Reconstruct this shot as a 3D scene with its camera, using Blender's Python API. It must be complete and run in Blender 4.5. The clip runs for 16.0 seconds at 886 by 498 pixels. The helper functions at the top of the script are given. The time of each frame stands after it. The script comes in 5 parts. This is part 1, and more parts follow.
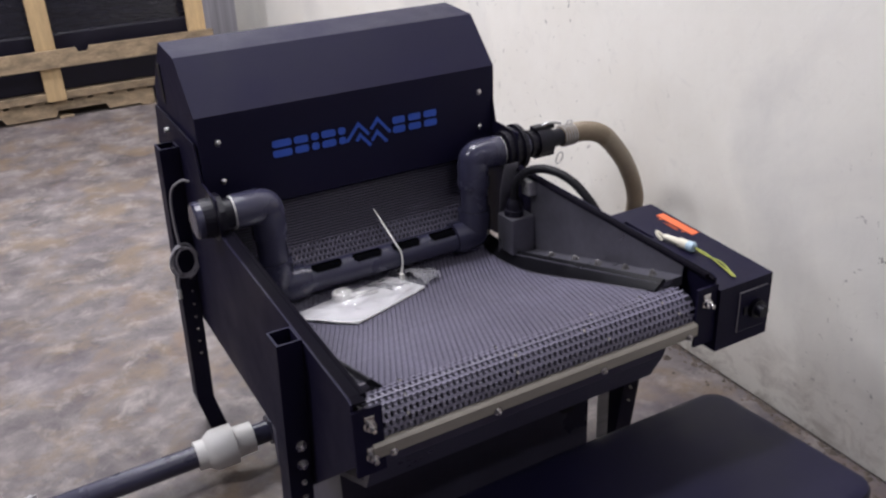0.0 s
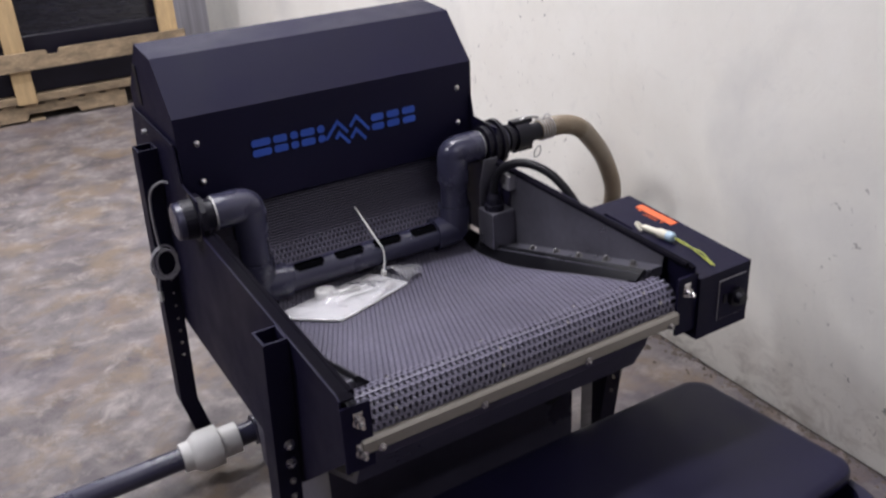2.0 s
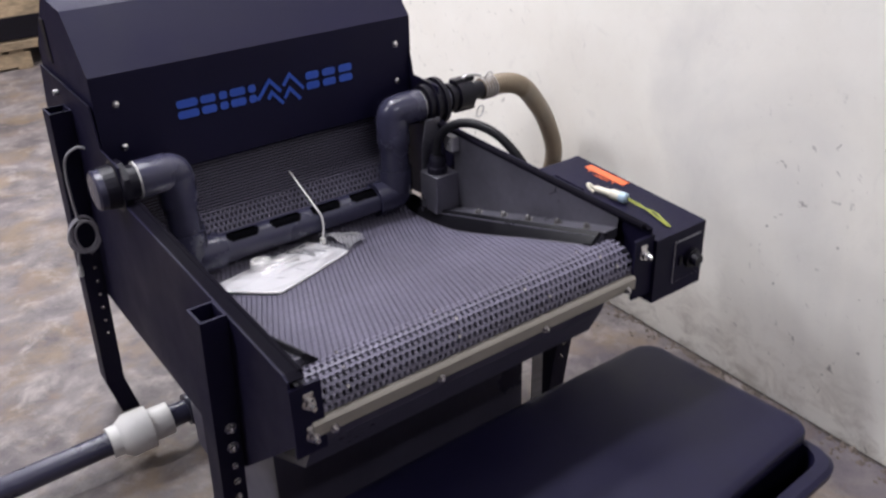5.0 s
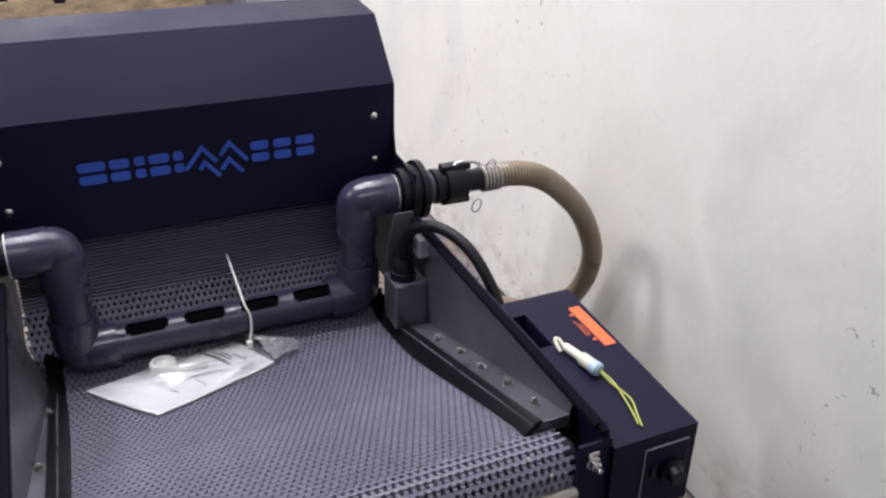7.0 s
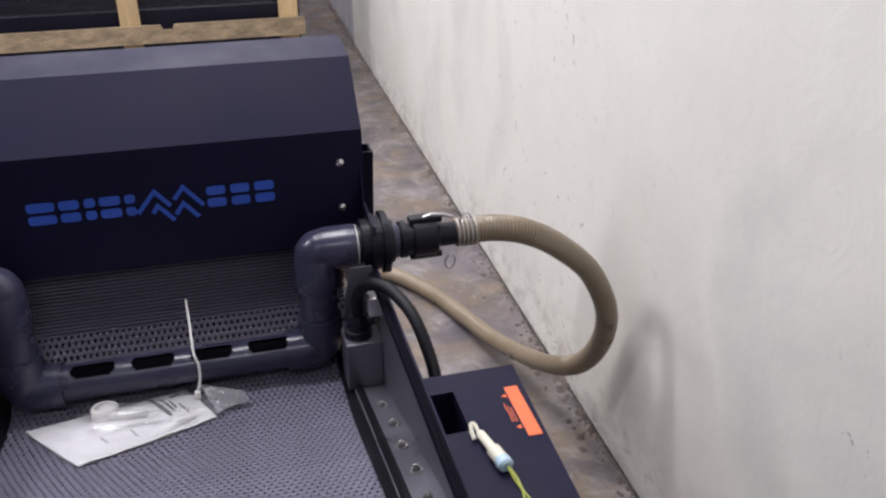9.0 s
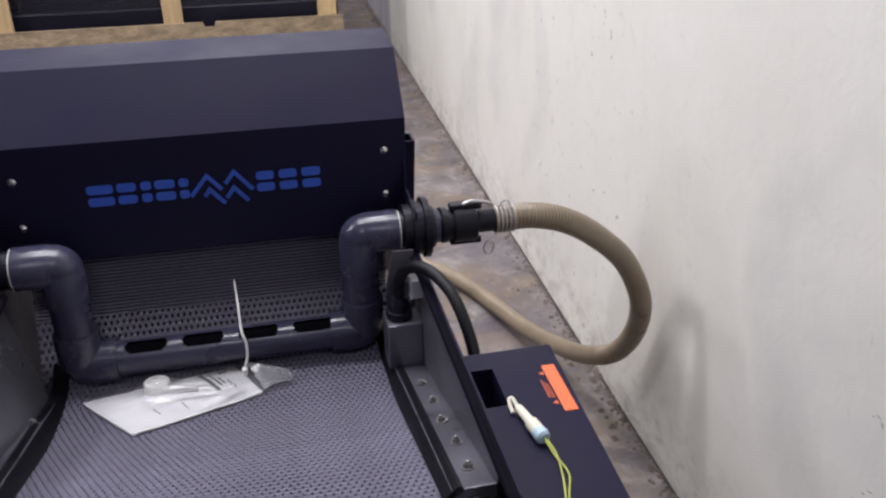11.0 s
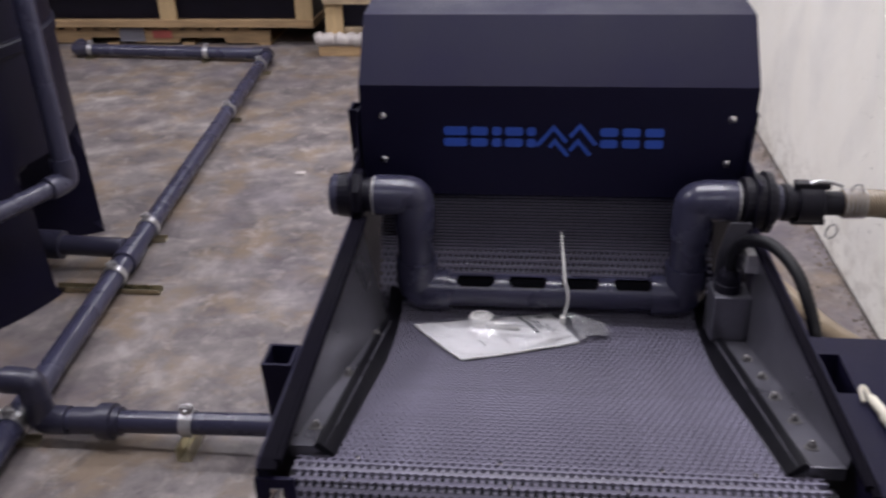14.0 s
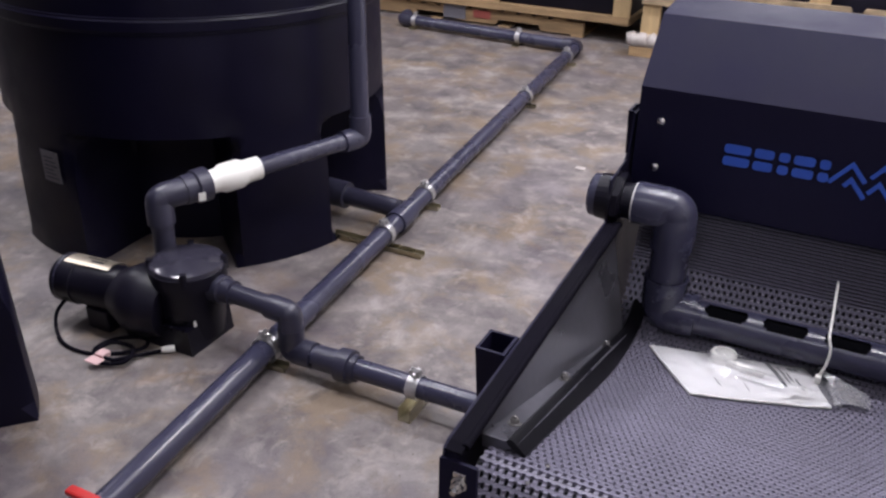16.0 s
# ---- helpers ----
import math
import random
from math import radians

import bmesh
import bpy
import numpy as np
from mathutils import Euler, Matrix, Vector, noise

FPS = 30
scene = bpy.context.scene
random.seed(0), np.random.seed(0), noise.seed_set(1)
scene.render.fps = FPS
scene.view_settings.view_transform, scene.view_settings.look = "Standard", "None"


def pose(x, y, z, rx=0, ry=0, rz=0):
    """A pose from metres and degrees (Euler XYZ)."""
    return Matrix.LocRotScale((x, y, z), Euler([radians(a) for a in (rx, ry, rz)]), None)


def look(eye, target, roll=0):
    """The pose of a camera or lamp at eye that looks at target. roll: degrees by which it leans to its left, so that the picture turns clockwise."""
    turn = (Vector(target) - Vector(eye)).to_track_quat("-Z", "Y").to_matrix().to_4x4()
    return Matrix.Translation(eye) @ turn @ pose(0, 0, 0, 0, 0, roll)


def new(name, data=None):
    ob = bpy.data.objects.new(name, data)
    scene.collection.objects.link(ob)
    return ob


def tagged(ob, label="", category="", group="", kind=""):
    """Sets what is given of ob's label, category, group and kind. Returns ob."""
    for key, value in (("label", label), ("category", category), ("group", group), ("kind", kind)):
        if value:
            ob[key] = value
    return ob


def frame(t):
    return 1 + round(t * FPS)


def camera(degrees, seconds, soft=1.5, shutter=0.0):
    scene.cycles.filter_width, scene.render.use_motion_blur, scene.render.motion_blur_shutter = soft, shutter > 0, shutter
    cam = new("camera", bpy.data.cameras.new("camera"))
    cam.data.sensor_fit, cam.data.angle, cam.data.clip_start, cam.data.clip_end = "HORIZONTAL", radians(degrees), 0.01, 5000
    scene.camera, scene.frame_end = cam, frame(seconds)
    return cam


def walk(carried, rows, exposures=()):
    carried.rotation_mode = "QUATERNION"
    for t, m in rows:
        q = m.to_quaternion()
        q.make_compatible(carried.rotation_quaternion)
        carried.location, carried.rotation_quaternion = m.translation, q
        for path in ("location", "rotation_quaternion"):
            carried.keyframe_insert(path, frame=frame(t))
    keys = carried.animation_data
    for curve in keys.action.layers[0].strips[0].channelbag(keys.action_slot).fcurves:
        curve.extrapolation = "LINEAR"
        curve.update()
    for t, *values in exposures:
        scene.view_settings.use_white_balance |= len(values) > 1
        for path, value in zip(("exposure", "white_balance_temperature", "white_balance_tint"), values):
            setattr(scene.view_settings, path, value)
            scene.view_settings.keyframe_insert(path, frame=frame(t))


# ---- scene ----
cam = camera(54.2, 16.0, 2.4, 0.5)
PATH = [
    (0, (-0.864, -1.15, 1.694), (-0.009, 0.442, 0.837), -2.7),
    (0.5, (-0.873, -1.155, 1.702), (-0.022, 0.433, 0.832), -2.4),
    (1, (-0.876, -1.159, 1.708), (0.004, 0.439, 0.889), -2.2),
    (1.5, (-0.875, -1.155, 1.707), (0.037, 0.424, 0.885), -2.8),
    (2, (-0.88, -1.152, 1.698), (0.019, 0.41, 0.83), -3.3),
    (2.5, (-0.879, -1.144, 1.677), (0.012, 0.379, 0.735), -3.5),
    (3, (-0.881, -1.141, 1.643), (0.025, 0.298, 0.59), -2.5),
    (3.5, (-0.89, -1.138, 1.601), (-0.008, 0.179, 0.381), -3.9),
    (4, (-0.916, -1.114, 1.606), (0.012, 0.206, 0.424), -3.9),
    (4.5, (-0.936, -1.081, 1.642), (0.074, 0.297, 0.603), -2.7),
    (4.7, (-0.922, -1.068, 1.655), (0.116, 0.338, 0.684), -2.5),
    (6.8, (-0.308, -0.835, 1.653), (0.46, 0.77, 0.74), 3.3),
    (7, (-0.248, -0.818, 1.658), (0.499, 0.794, 0.74), 1.0),
    (7.5, (-0.068, -0.794, 1.630), (0.579, 0.830, 0.659), 0.7),
    (8, (0.098, -0.792, 1.657), (0.6, 0.902, 0.72), 1.1),
    (8.5, (0.163, -0.791, 1.660), (0.614, 0.951, 0.789), -0.4),
    (9, (0.149, -0.801, 1.671), (0.606, 0.938, 0.794), -0.6),
    (9.5, (0.117, -0.824, 1.675), (0.56, 0.926, 0.813), -0.1),
    (9.7, (0.12, -0.832, 1.669), (0.527, 0.92, 0.794), -0.3),
    (12, (0.111, -0.869, 1.665), (0.479, 0.892, 0.791), -1.4),
    (12.5, (0.110, -0.871, 1.655), (0.390, 0.899, 0.767), -1.8),
    (13, (0.085, -0.874, 1.648), (0.275, 0.891, 0.728), -1.4),
    (13.5, (0.02, -0.883, 1.642), (0.051, 0.891, 0.72), -0.8),
    (14, (-0.072, -0.902, 1.651), (-0.244, 0.867, 0.735), -1.2),
    (14.5, (-0.131, -0.931, 1.647), (-0.413, 0.820, 0.723), -1.4),
    (15, (-0.125, -0.923, 1.649), (-0.648, 0.783, 0.745), 0.1),
    (15.5, (-0.062, -0.865, 1.637), (-0.762, 0.778, 0.737), 1.3),
    (16, (-0.026, -0.841, 1.628), (-0.8, 0.755, 0.705), 1.3),
]
walk(cam, [(t, look(eye, target, roll)) for t, eye, target, roll in PATH], [(0, 0.50, 5900, 15), (2, 0.50, 5900, 15), (3.5, 0.74, 5900, 16), (4.7, 0.78, 5900, 15), (7, 0.72, 5900, 14), (8.5, 0.56, 5900, 14), (9.5, 0.53, 5900, 14), (12.5, 0.51, 5900, 14), (13.5, 0.44, 5900, 16), (14.2, 0.32, 5900, 17), (15.0, 0.42, 5900, 17), (15.6, 0.78, 5900, 16), (16, 0.74, 5900, 16)])

# ---- world and light ----
world = bpy.data.worlds.new("world")
scene.world = world
world.use_nodes = True
world.node_tree.nodes["Background"].inputs[0].default_value = (0.30, 0.32, 0.50, 1)
world.node_tree.nodes["Background"].inputs[1].default_value = 0.25
CEILING = 4.2


# ---- materials ----
def node(nt, kind, **inputs):
    n = nt.nodes.new(kind)
    for key, value in inputs.items():
        n.inputs[key.replace("_", " ")].default_value = value
    return n


def ramp(nt, fac, stops):
    n = nt.nodes.new("ShaderNodeValToRGB")
    els = n.color_ramp.elements
    while len(els) < len(stops):
        els.new(0.5)
    for e, (p, c) in zip(els, stops):
        e.position, e.color = p, (*c, 1)
    nt.links.new(fac, n.inputs[0])
    return n.outputs[0]


def mix(nt, fac, a, b, mode="MIX"):
    n = nt.nodes.new("ShaderNodeMix")
    n.data_type, n.blend_type = "RGBA", mode
    for sock, v in ((n.inputs[0], fac), (n.inputs[6], a), (n.inputs[7], b)):
        if hasattr(v, "links"):
            nt.links.new(v, sock)
        else:
            sock.default_value = v if isinstance(v, (int, float)) else (*v, 1)
    return n.outputs[2]


def material(name, colour, rough=0.5, metal=0.0, vary=0.25, grain=60.0, blotch=4.0, bump=0.1, bump_scale=200.0, by_object=0.0, stretch=(1, 1, 1), rough_vary=0.12, spec=0.5):
    m = bpy.data.materials.new(name)
    m.use_nodes = True
    nt = m.node_tree
    b = nt.nodes["Principled BSDF"]
    co = nt.nodes.new("ShaderNodeTexCoord").outputs["Object"]
    mp = nt.nodes.new("ShaderNodeMapping")
    mp.inputs["Scale"].default_value = stretch
    nt.links.new(co, mp.inputs[0])
    big = node(nt, "ShaderNodeTexNoise", Scale=blotch, Detail=6.0, Roughness=0.6)
    small = node(nt, "ShaderNodeTexNoise", Scale=grain, Detail=4.0, Roughness=0.6)
    fine = node(nt, "ShaderNodeTexNoise", Scale=bump_scale, Detail=3.0)
    for n in (big, small, fine):
        nt.links.new(mp.outputs[0], n.inputs["Vector"])
    lo = tuple(c * (1 - vary) for c in colour)
    hi = tuple(min(1, c * (1 + vary)) for c in colour)
    c1 = ramp(nt, big.outputs["Fac"], [(0.3, lo), (0.7, hi)])
    c2 = ramp(nt, small.outputs["Fac"], [(0.3, (1 - vary * 0.6,) * 3), (0.7, (1.0,) * 3)])
    col = mix(nt, 1.0, c1, c2, "MULTIPLY")
    if by_object:
        info = nt.nodes.new("ShaderNodeObjectInfo")
        c3 = ramp(nt, info.outputs["Random"], [(0.0, (1 - by_object,) * 3), (1.0, (1.0,) * 3)])
        col = mix(nt, 1.0, col, c3, "MULTIPLY")
    nt.links.new(col, b.inputs["Base Color"])
    rr = ramp(nt, big.outputs["Fac"], [(0.3, (max(0.02, rough - rough_vary),) * 3), (0.7, (min(1, rough + rough_vary),) * 3)])
    nt.links.new(rr, b.inputs["Roughness"])
    b.inputs["Metallic"].default_value = metal
    b.inputs["Specular IOR Level"].default_value = spec
    if bump:
        bp = node(nt, "ShaderNodeBump", Strength=bump, Distance=0.004)
        nt.links.new(fine.outputs["Fac"], bp.inputs["Height"])
        nt.links.new(bp.outputs[0], b.inputs["Normal"])
    return m


BLACK_PAINT = material("black_powder_coat", (0.0070, 0.0057, 0.0235), 0.58, vary=0.15, bump=0.12, bump_scale=700, spec=0.16)
HOOD_PAINT = material("hood_powder_coat", (0.0075, 0.0063, 0.0270), 0.56, vary=0.12, bump=0.14, bump_scale=800, spec=0.19)
BLACK_PLASTIC = material("black_plastic", (0.0058, 0.0050, 0.0115), 0.38, vary=0.2, bump=0.05, bump_scale=300, spec=0.26)
TUB_PLASTIC = material("tub_plastic", (0.0112, 0.0098, 0.0340), 0.44, vary=0.16, bump=0.10, bump_scale=500, blotch=6, spec=0.27)
SUMP_PLASTIC = material("sump_plastic", (0.062, 0.058, 0.090), 0.35, vary=0.2, bump=0.06, blotch=5, spec=0.5)
LID_SHEEN = material("smoked_clear_lid", (0.030, 0.028, 0.042), 0.12, vary=0.2, bump=0.03, bump_scale=40, spec=0.6)
TANK_PLASTIC = material("tank_polyethylene", (0.0040, 0.0033, 0.0140), 0.42, vary=0.2, bump=0.05, bump_scale=120, spec=0.18)
PIPE_GREY = material("grey_pvc", (0.036, 0.0355, 0.065), 0.27, vary=0.13, bump=0.03, bump_scale=150, rough_vary=0.07)
PIPE_DARK = material("dark_grey_pvc", (0.027, 0.026, 0.047), 0.36, vary=0.18, bump=0.05, bump_scale=150)
BELT = material("grey_belt_plastic", (0.160, 0.150, 0.208), 0.46, vary=0.2, bump=0.06, grain=90, blotch=5, by_object=0.12)
BED = material("belt_bed_plastic", (0.020, 0.019, 0.028), 0.6, vary=0.2)
# near-black without gloss: the shade inside the pipe, put into the colour
BORE_SHADE = material("painted_bore_shade", (0.003, 0.003, 0.004), 0.95, vary=0.1, bump=0, spec=0.0)
MATT_BLACK = material("matt_black_trim", (0.0045, 0.0038, 0.0075), 0.8, vary=0.2, bump=0.05, spec=0.04)
RUBBER = material("black_rubber", (0.0085, 0.0078, 0.0125), 0.5, vary=0.2, bump=0.05, spec=0.28)
CONDUIT = material("black_conduit_plastic", (0.0045, 0.0042, 0.0065), 0.42, vary=0.2, bump=0.05, spec=0.22)
STEEL = material("brushed_steel", (0.50, 0.49, 0.50), 0.38, metal=0.75, vary=0.22, bump=0.06, stretch=(1, 6, 6), bump_scale=120, blotch=7)
SHEET = material("grey_sheet_metal", (0.185, 0.180, 0.212), 0.34, metal=0.70, vary=0.18, bump=0.03, blotch=5)
ZINC = material("zinc_bolt", (0.68, 0.66, 0.66), 0.26, metal=1.0, vary=0.2, bump=0.0)
GOLD_ZINC = material("yellow_zinc_strut", (0.44, 0.40, 0.29), 0.30, metal=0.9, vary=0.3, bump=0.05)
TAN_STRIP = material("tan_scraper_strip", (0.29, 0.268, 0.235), 0.38, metal=0.35, vary=0.14, bump=0.05, stretch=(0.3, 3, 3))
WHITE_PVC = material("white_pvc", (0.74, 0.73, 0.70), 0.32, vary=0.08, bump=0.05)
BLUE_PRINT = material("blue_print", (0.033, 0.10, 0.52), 0.42, vary=0.15, bump=0.05)
HOSE = material("tan_suction_hose", (0.225, 0.176, 0.118), 0.34, vary=0.2, bump=0.04, blotch=7)
ORANGE = material("orange_sticker", (0.72, 0.135, 0.035), 0.45, vary=0.15, bump=0.02)
INK = material("black_ink", (0.02, 0.02, 0.025), 0.5, vary=0.1, bump=0)
PAPER = material("white_paper", (0.80, 0.79, 0.79), 0.7, vary=0.06, bump=0.05)
WIRE_GREEN = material("green_yellow_wire", (0.46, 0.50, 0.07), 0.4, vary=0.3, bump=0, grain=120)
WIRE_GREY = material("grey_wire", (0.36, 0.35, 0.38), 0.4, vary=0.15, bump=0)
PALE_BLUE = material("pale_blue_plastic", (0.42, 0.55, 0.66), 0.4, vary=0.1, bump=0)
IVORY = material("ivory_plastic", (0.70, 0.66, 0.54), 0.4, vary=0.15, bump=0)
RED = material("red_plastic", (0.50, 0.02, 0.02), 0.4, vary=0.15, bump=0)
LABEL_GREY = material("dull_grey_label", (0.15, 0.145, 0.17), 0.6, vary=0.15, bump=0)
FADED_RED = material("faded_red_print", (0.36, 0.085, 0.07), 0.6, vary=0.3, bump=0)
DULL_ZINC = material("dull_grey_zinc", (0.22, 0.21, 0.21), 0.5, metal=0.7, vary=0.3, bump=0.1)
PINK_TAG = material("pink_paper_tag", (0.60, 0.40, 0.40), 0.6, vary=0.15, bump=0)
BRASS_PLATE = material("champagne_nameplate", (0.40, 0.35, 0.28), 0.35, metal=0.6, vary=0.3, bump=0)
WOOD = material("pallet_wood", (0.40, 0.265, 0.135), 0.75, vary=0.3, bump=0.35, stretch=(1.5, 12, 12), grain=25, blotch=2.5, bump_scale=60, by_object=0.35)
WOOD_OLD = material("stained_pallet_wood", (0.30, 0.225, 0.14), 0.8, vary=0.5, bump=0.4, stretch=(2, 5, 5), grain=20, blotch=3.5, bump_scale=60, by_object=0.2)
WOOD_POST = material("pale_wood_post", (0.52, 0.37, 0.19), 0.72, vary=0.22, bump=0.3, stretch=(10, 10, 1.2), grain=20, blotch=2.5, bump_scale=60, by_object=0.35)
WRAP = material("black_stretch_wrap", (0.012, 0.012, 0.018), 0.16, vary=0.3, bump=1.0, stretch=(1.5, 1.5, 7), bump_scale=9, grain=20, rough_vary=0.08)
PALE_WRAP = material("pale_film_roll", (0.42, 0.38, 0.36), 0.4, vary=0.3, bump=0.8, bump_scale=18)
# bluish so that glossy black parts pick up cool reflections
CEIL = material("cool_ceiling_tint", (0.42, 0.42, 0.52), 0.9, vary=0.08)
STREAKED = material("streaked_grey_wall", (0.50, 0.485, 0.52), 0.85, vary=0.28, grain=9, blotch=5, stretch=(1, 1, 0.04))
# cool tint for the same bluish reflections
FAR_WALL = material("cool_wall_tint", (0.40, 0.39, 0.46), 0.85, vary=0.15, blotch=1.2)
LAMP_WHITE = material("white_enamel", (0.8, 0.8, 0.8), 0.4, vary=0.03, bump=0)


def concrete_floor():
    m = bpy.data.materials.new("stained_concrete")
    m.use_nodes = True
    nt = m.node_tree
    b = nt.nodes["Principled BSDF"]
    co = nt.nodes.new("ShaderNodeTexCoord").outputs["Object"]

    def noise_at(scale, detail, rough=0.6, distort=0.0):
        n = node(nt, "ShaderNodeTexNoise", Scale=scale, Detail=detail, Roughness=rough, Distortion=distort)
        nt.links.new(co, n.inputs["Vector"])
        return n.outputs["Fac"]
    base = ramp(nt, noise_at(4.6, 9, 0.66, 0.25), [(0.30, (0.060, 0.050, 0.056)), (0.43, (0.110, 0.094, 0.096)), (0.55, (0.165, 0.144, 0.140)), (0.68, (0.275, 0.248, 0.236))])
    brown = ramp(nt, noise_at(3.6, 7, 0.66, 0.3), [(0.48, (0, 0, 0)), (0.62, (0.75, 0.75, 0.75))])
    c = mix(nt, brown, base, (0.186, 0.134, 0.084))
    pale = ramp(nt, noise_at(8.5, 8, 0.70, 0.4), [(0.52, (0, 0, 0)), (0.67, (0.68, 0.68, 0.68))])
    c = mix(nt, pale, c, (0.320, 0.286, 0.262))
    rust = ramp(nt, noise_at(1.7, 6, 0.7, 1.2), [(0.60, (0, 0, 0)), (0.70, (0.50, 0.50, 0.50))])
    c = mix(nt, rust, c, (0.200, 0.122, 0.066))
    mauve = ramp(nt, noise_at(1.3, 5, 0.6, 0.2), [(0.52, (0, 0, 0)), (0.66, (0.45, 0.45, 0.45))])
    c = mix(nt, mauve, c, (0.112, 0.095, 0.122))
    dark = ramp(nt, noise_at(6.5, 8, 0.7, 0.6), [(0.56, (0, 0, 0)), (0.71, (0.54, 0.54, 0.54))])
    c = mix(nt, dark, c, (0.050, 0.041, 0.045))
    speck = ramp(nt, noise_at(75, 2), [(0.66, (1, 1, 1)), (0.75, (0.55, 0.5, 0.48))])
    c = mix(nt, 1.0, c, speck, "MULTIPLY")
    grain = ramp(nt, noise_at(230, 3), [(0.3, (0.84, 0.84, 0.84)), (0.7, (1.08, 1.08, 1.08))])
    c = mix(nt, 1.0, c, grain, "MULTIPLY")
    nt.links.new(c, b.inputs["Base Color"])
    nt.links.new(ramp(nt, noise_at(2.2, 5), [(0.3, (0.42,) * 3), (0.7, (0.72,) * 3)]), b.inputs["Roughness"])
    bp = node(nt, "ShaderNodeBump", Strength=0.25, Distance=0.006)
    nt.links.new(noise_at(38, 6), bp.inputs["Height"])
    nt.links.new(bp.outputs[0], b.inputs["Normal"])
    return m


def painted_wall():
    m = bpy.data.materials.new("painted_concrete_wall")
    m.use_nodes = True
    nt = m.node_tree
    b = nt.nodes["Principled BSDF"]
    co = nt.nodes.new("ShaderNodeTexCoord").outputs["Object"]

    def noise_at(scale, detail, rough=0.6, distort=0.0, stretch=(1, 1, 1)):
        mp = nt.nodes.new("ShaderNodeMapping")
        mp.inputs["Scale"].default_value = stretch
        nt.links.new(co, mp.inputs[0])
        n = node(nt, "ShaderNodeTexNoise", Scale=scale, Detail=detail, Roughness=rough, Distortion=distort)
        nt.links.new(mp.outputs[0], n.inputs["Vector"])
        return n.outputs["Fac"]
    base = ramp(nt, noise_at(2.4, 8, 0.65), [(0.3, (0.855, 0.826, 0.750)), (0.7, (0.910, 0.890, 0.826))])
    smear = ramp(nt, noise_at(1.5, 5, 0.55, 0.8, (1, 1.0, 0.7)), [(0.52, (0, 0, 0)), (0.74, (0.48,) * 3)])
    c = mix(nt, smear, base, (0.60, 0.595, 0.585))
    trowel = ramp(nt, noise_at(14.0, 7, 0.7, 1.1, (1, 1.0, 0.8)), [(0.56, (0, 0, 0)), (0.70, (0.22,) * 3)])
    c = mix(nt, trowel, c, (0.66, 0.645, 0.61))
    drip = ramp(nt, noise_at(6.0, 6, 0.65, 0.4, (1, 1.6, 0.22)), [(0.66, (0, 0, 0)), (0.78, (0.10,) * 3)])
    c = mix(nt, drip, c, (0.42, 0.42, 0.43))
    area = ramp(nt, noise_at(1.3, 3, 0.5, 0, (1, 1.5, 0.5)), [(0.46, (0, 0, 0)), (0.58, (1, 1, 1))])
    chip = ramp(nt, noise_at(30, 5, 0.7, 0.6), [(0.645, (0, 0, 0)), (0.67, (0.9,) * 3)])
    c = mix(nt, mix(nt, 1.0, chip, area, "MULTIPLY"), c, (0.26, 0.245, 0.23))
    place = nt.nodes.new("ShaderNodeSeparateXYZ")
    nt.links.new(co, place.inputs[0])
    foot = ramp(nt, place.outputs["Z"], [(0.0, (1, 1, 1)), (0.28, (0, 0, 0))])
    splash = ramp(nt, noise_at(9.0, 8, 0.72, 0.6, (1, 1.0, 1.5)), [(0.46, (0, 0, 0)), (0.64, (0.75,) * 3)])
    c = mix(nt, mix(nt, 1.0, splash, foot, "MULTIPLY"), c, (0.40, 0.36, 0.31))
    nt.links.new(c, b.inputs["Base Color"])
    b.inputs["Roughness"].default_value = 0.6
    bp = node(nt, "ShaderNodeBump", Strength=0.35, Distance=0.006)
    nt.links.new(noise_at(11, 7, 0.65, 0.5), bp.inputs["Height"])
    nt.links.new(bp.outputs[0], b.inputs["Normal"])
    return m


def clear_film(name, haze):
    m = bpy.data.materials.new(name)
    m.use_nodes = True
    nt = m.node_tree
    out = nt.nodes["Material Output"]
    nt.nodes.remove(nt.nodes["Principled BSDF"])
    tr = nt.nodes.new("ShaderNodeBsdfTransparent")
    tr.inputs[0].default_value = (0.96, 0.96, 0.97, 1)
    gl = node(nt, "ShaderNodeBsdfGlossy", Roughness=0.07)
    fr = node(nt, "ShaderNodeFresnel", IOR=1.75)
    co = nt.nodes.new("ShaderNodeTexCoord").outputs["Object"]
    nz = node(nt, "ShaderNodeTexNoise", Scale=22.0, Detail=4.0)
    nt.links.new(co, nz.inputs["Vector"])
    bp = node(nt, "ShaderNodeBump", Strength=0.4, Distance=0.01)
    nt.links.new(nz.outputs["Fac"], bp.inputs["Height"])
    nt.links.new(bp.outputs[0], gl.inputs["Normal"])
    nt.links.new(bp.outputs[0], fr.inputs["Normal"])
    mx = nt.nodes.new("ShaderNodeMixShader")
    nt.links.new(fr.outputs[0], mx.inputs[0])
    nt.links.new(tr.outputs[0], mx.inputs[1])
    nt.links.new(gl.outputs[0], mx.inputs[2])
    df = nt.nodes.new("ShaderNodeBsdfDiffuse")
    df.inputs[0].default_value = (0.75, 0.75, 0.78, 1)
    hz = nt.nodes.new("ShaderNodeMixShader")
    hz.inputs[0].default_value = haze
    nt.links.new(mx.outputs[0], hz.inputs[1])
    nt.links.new(df.outputs[0], hz.inputs[2])
    nt.links.new(hz.outputs[0], out.inputs[0])
    return m


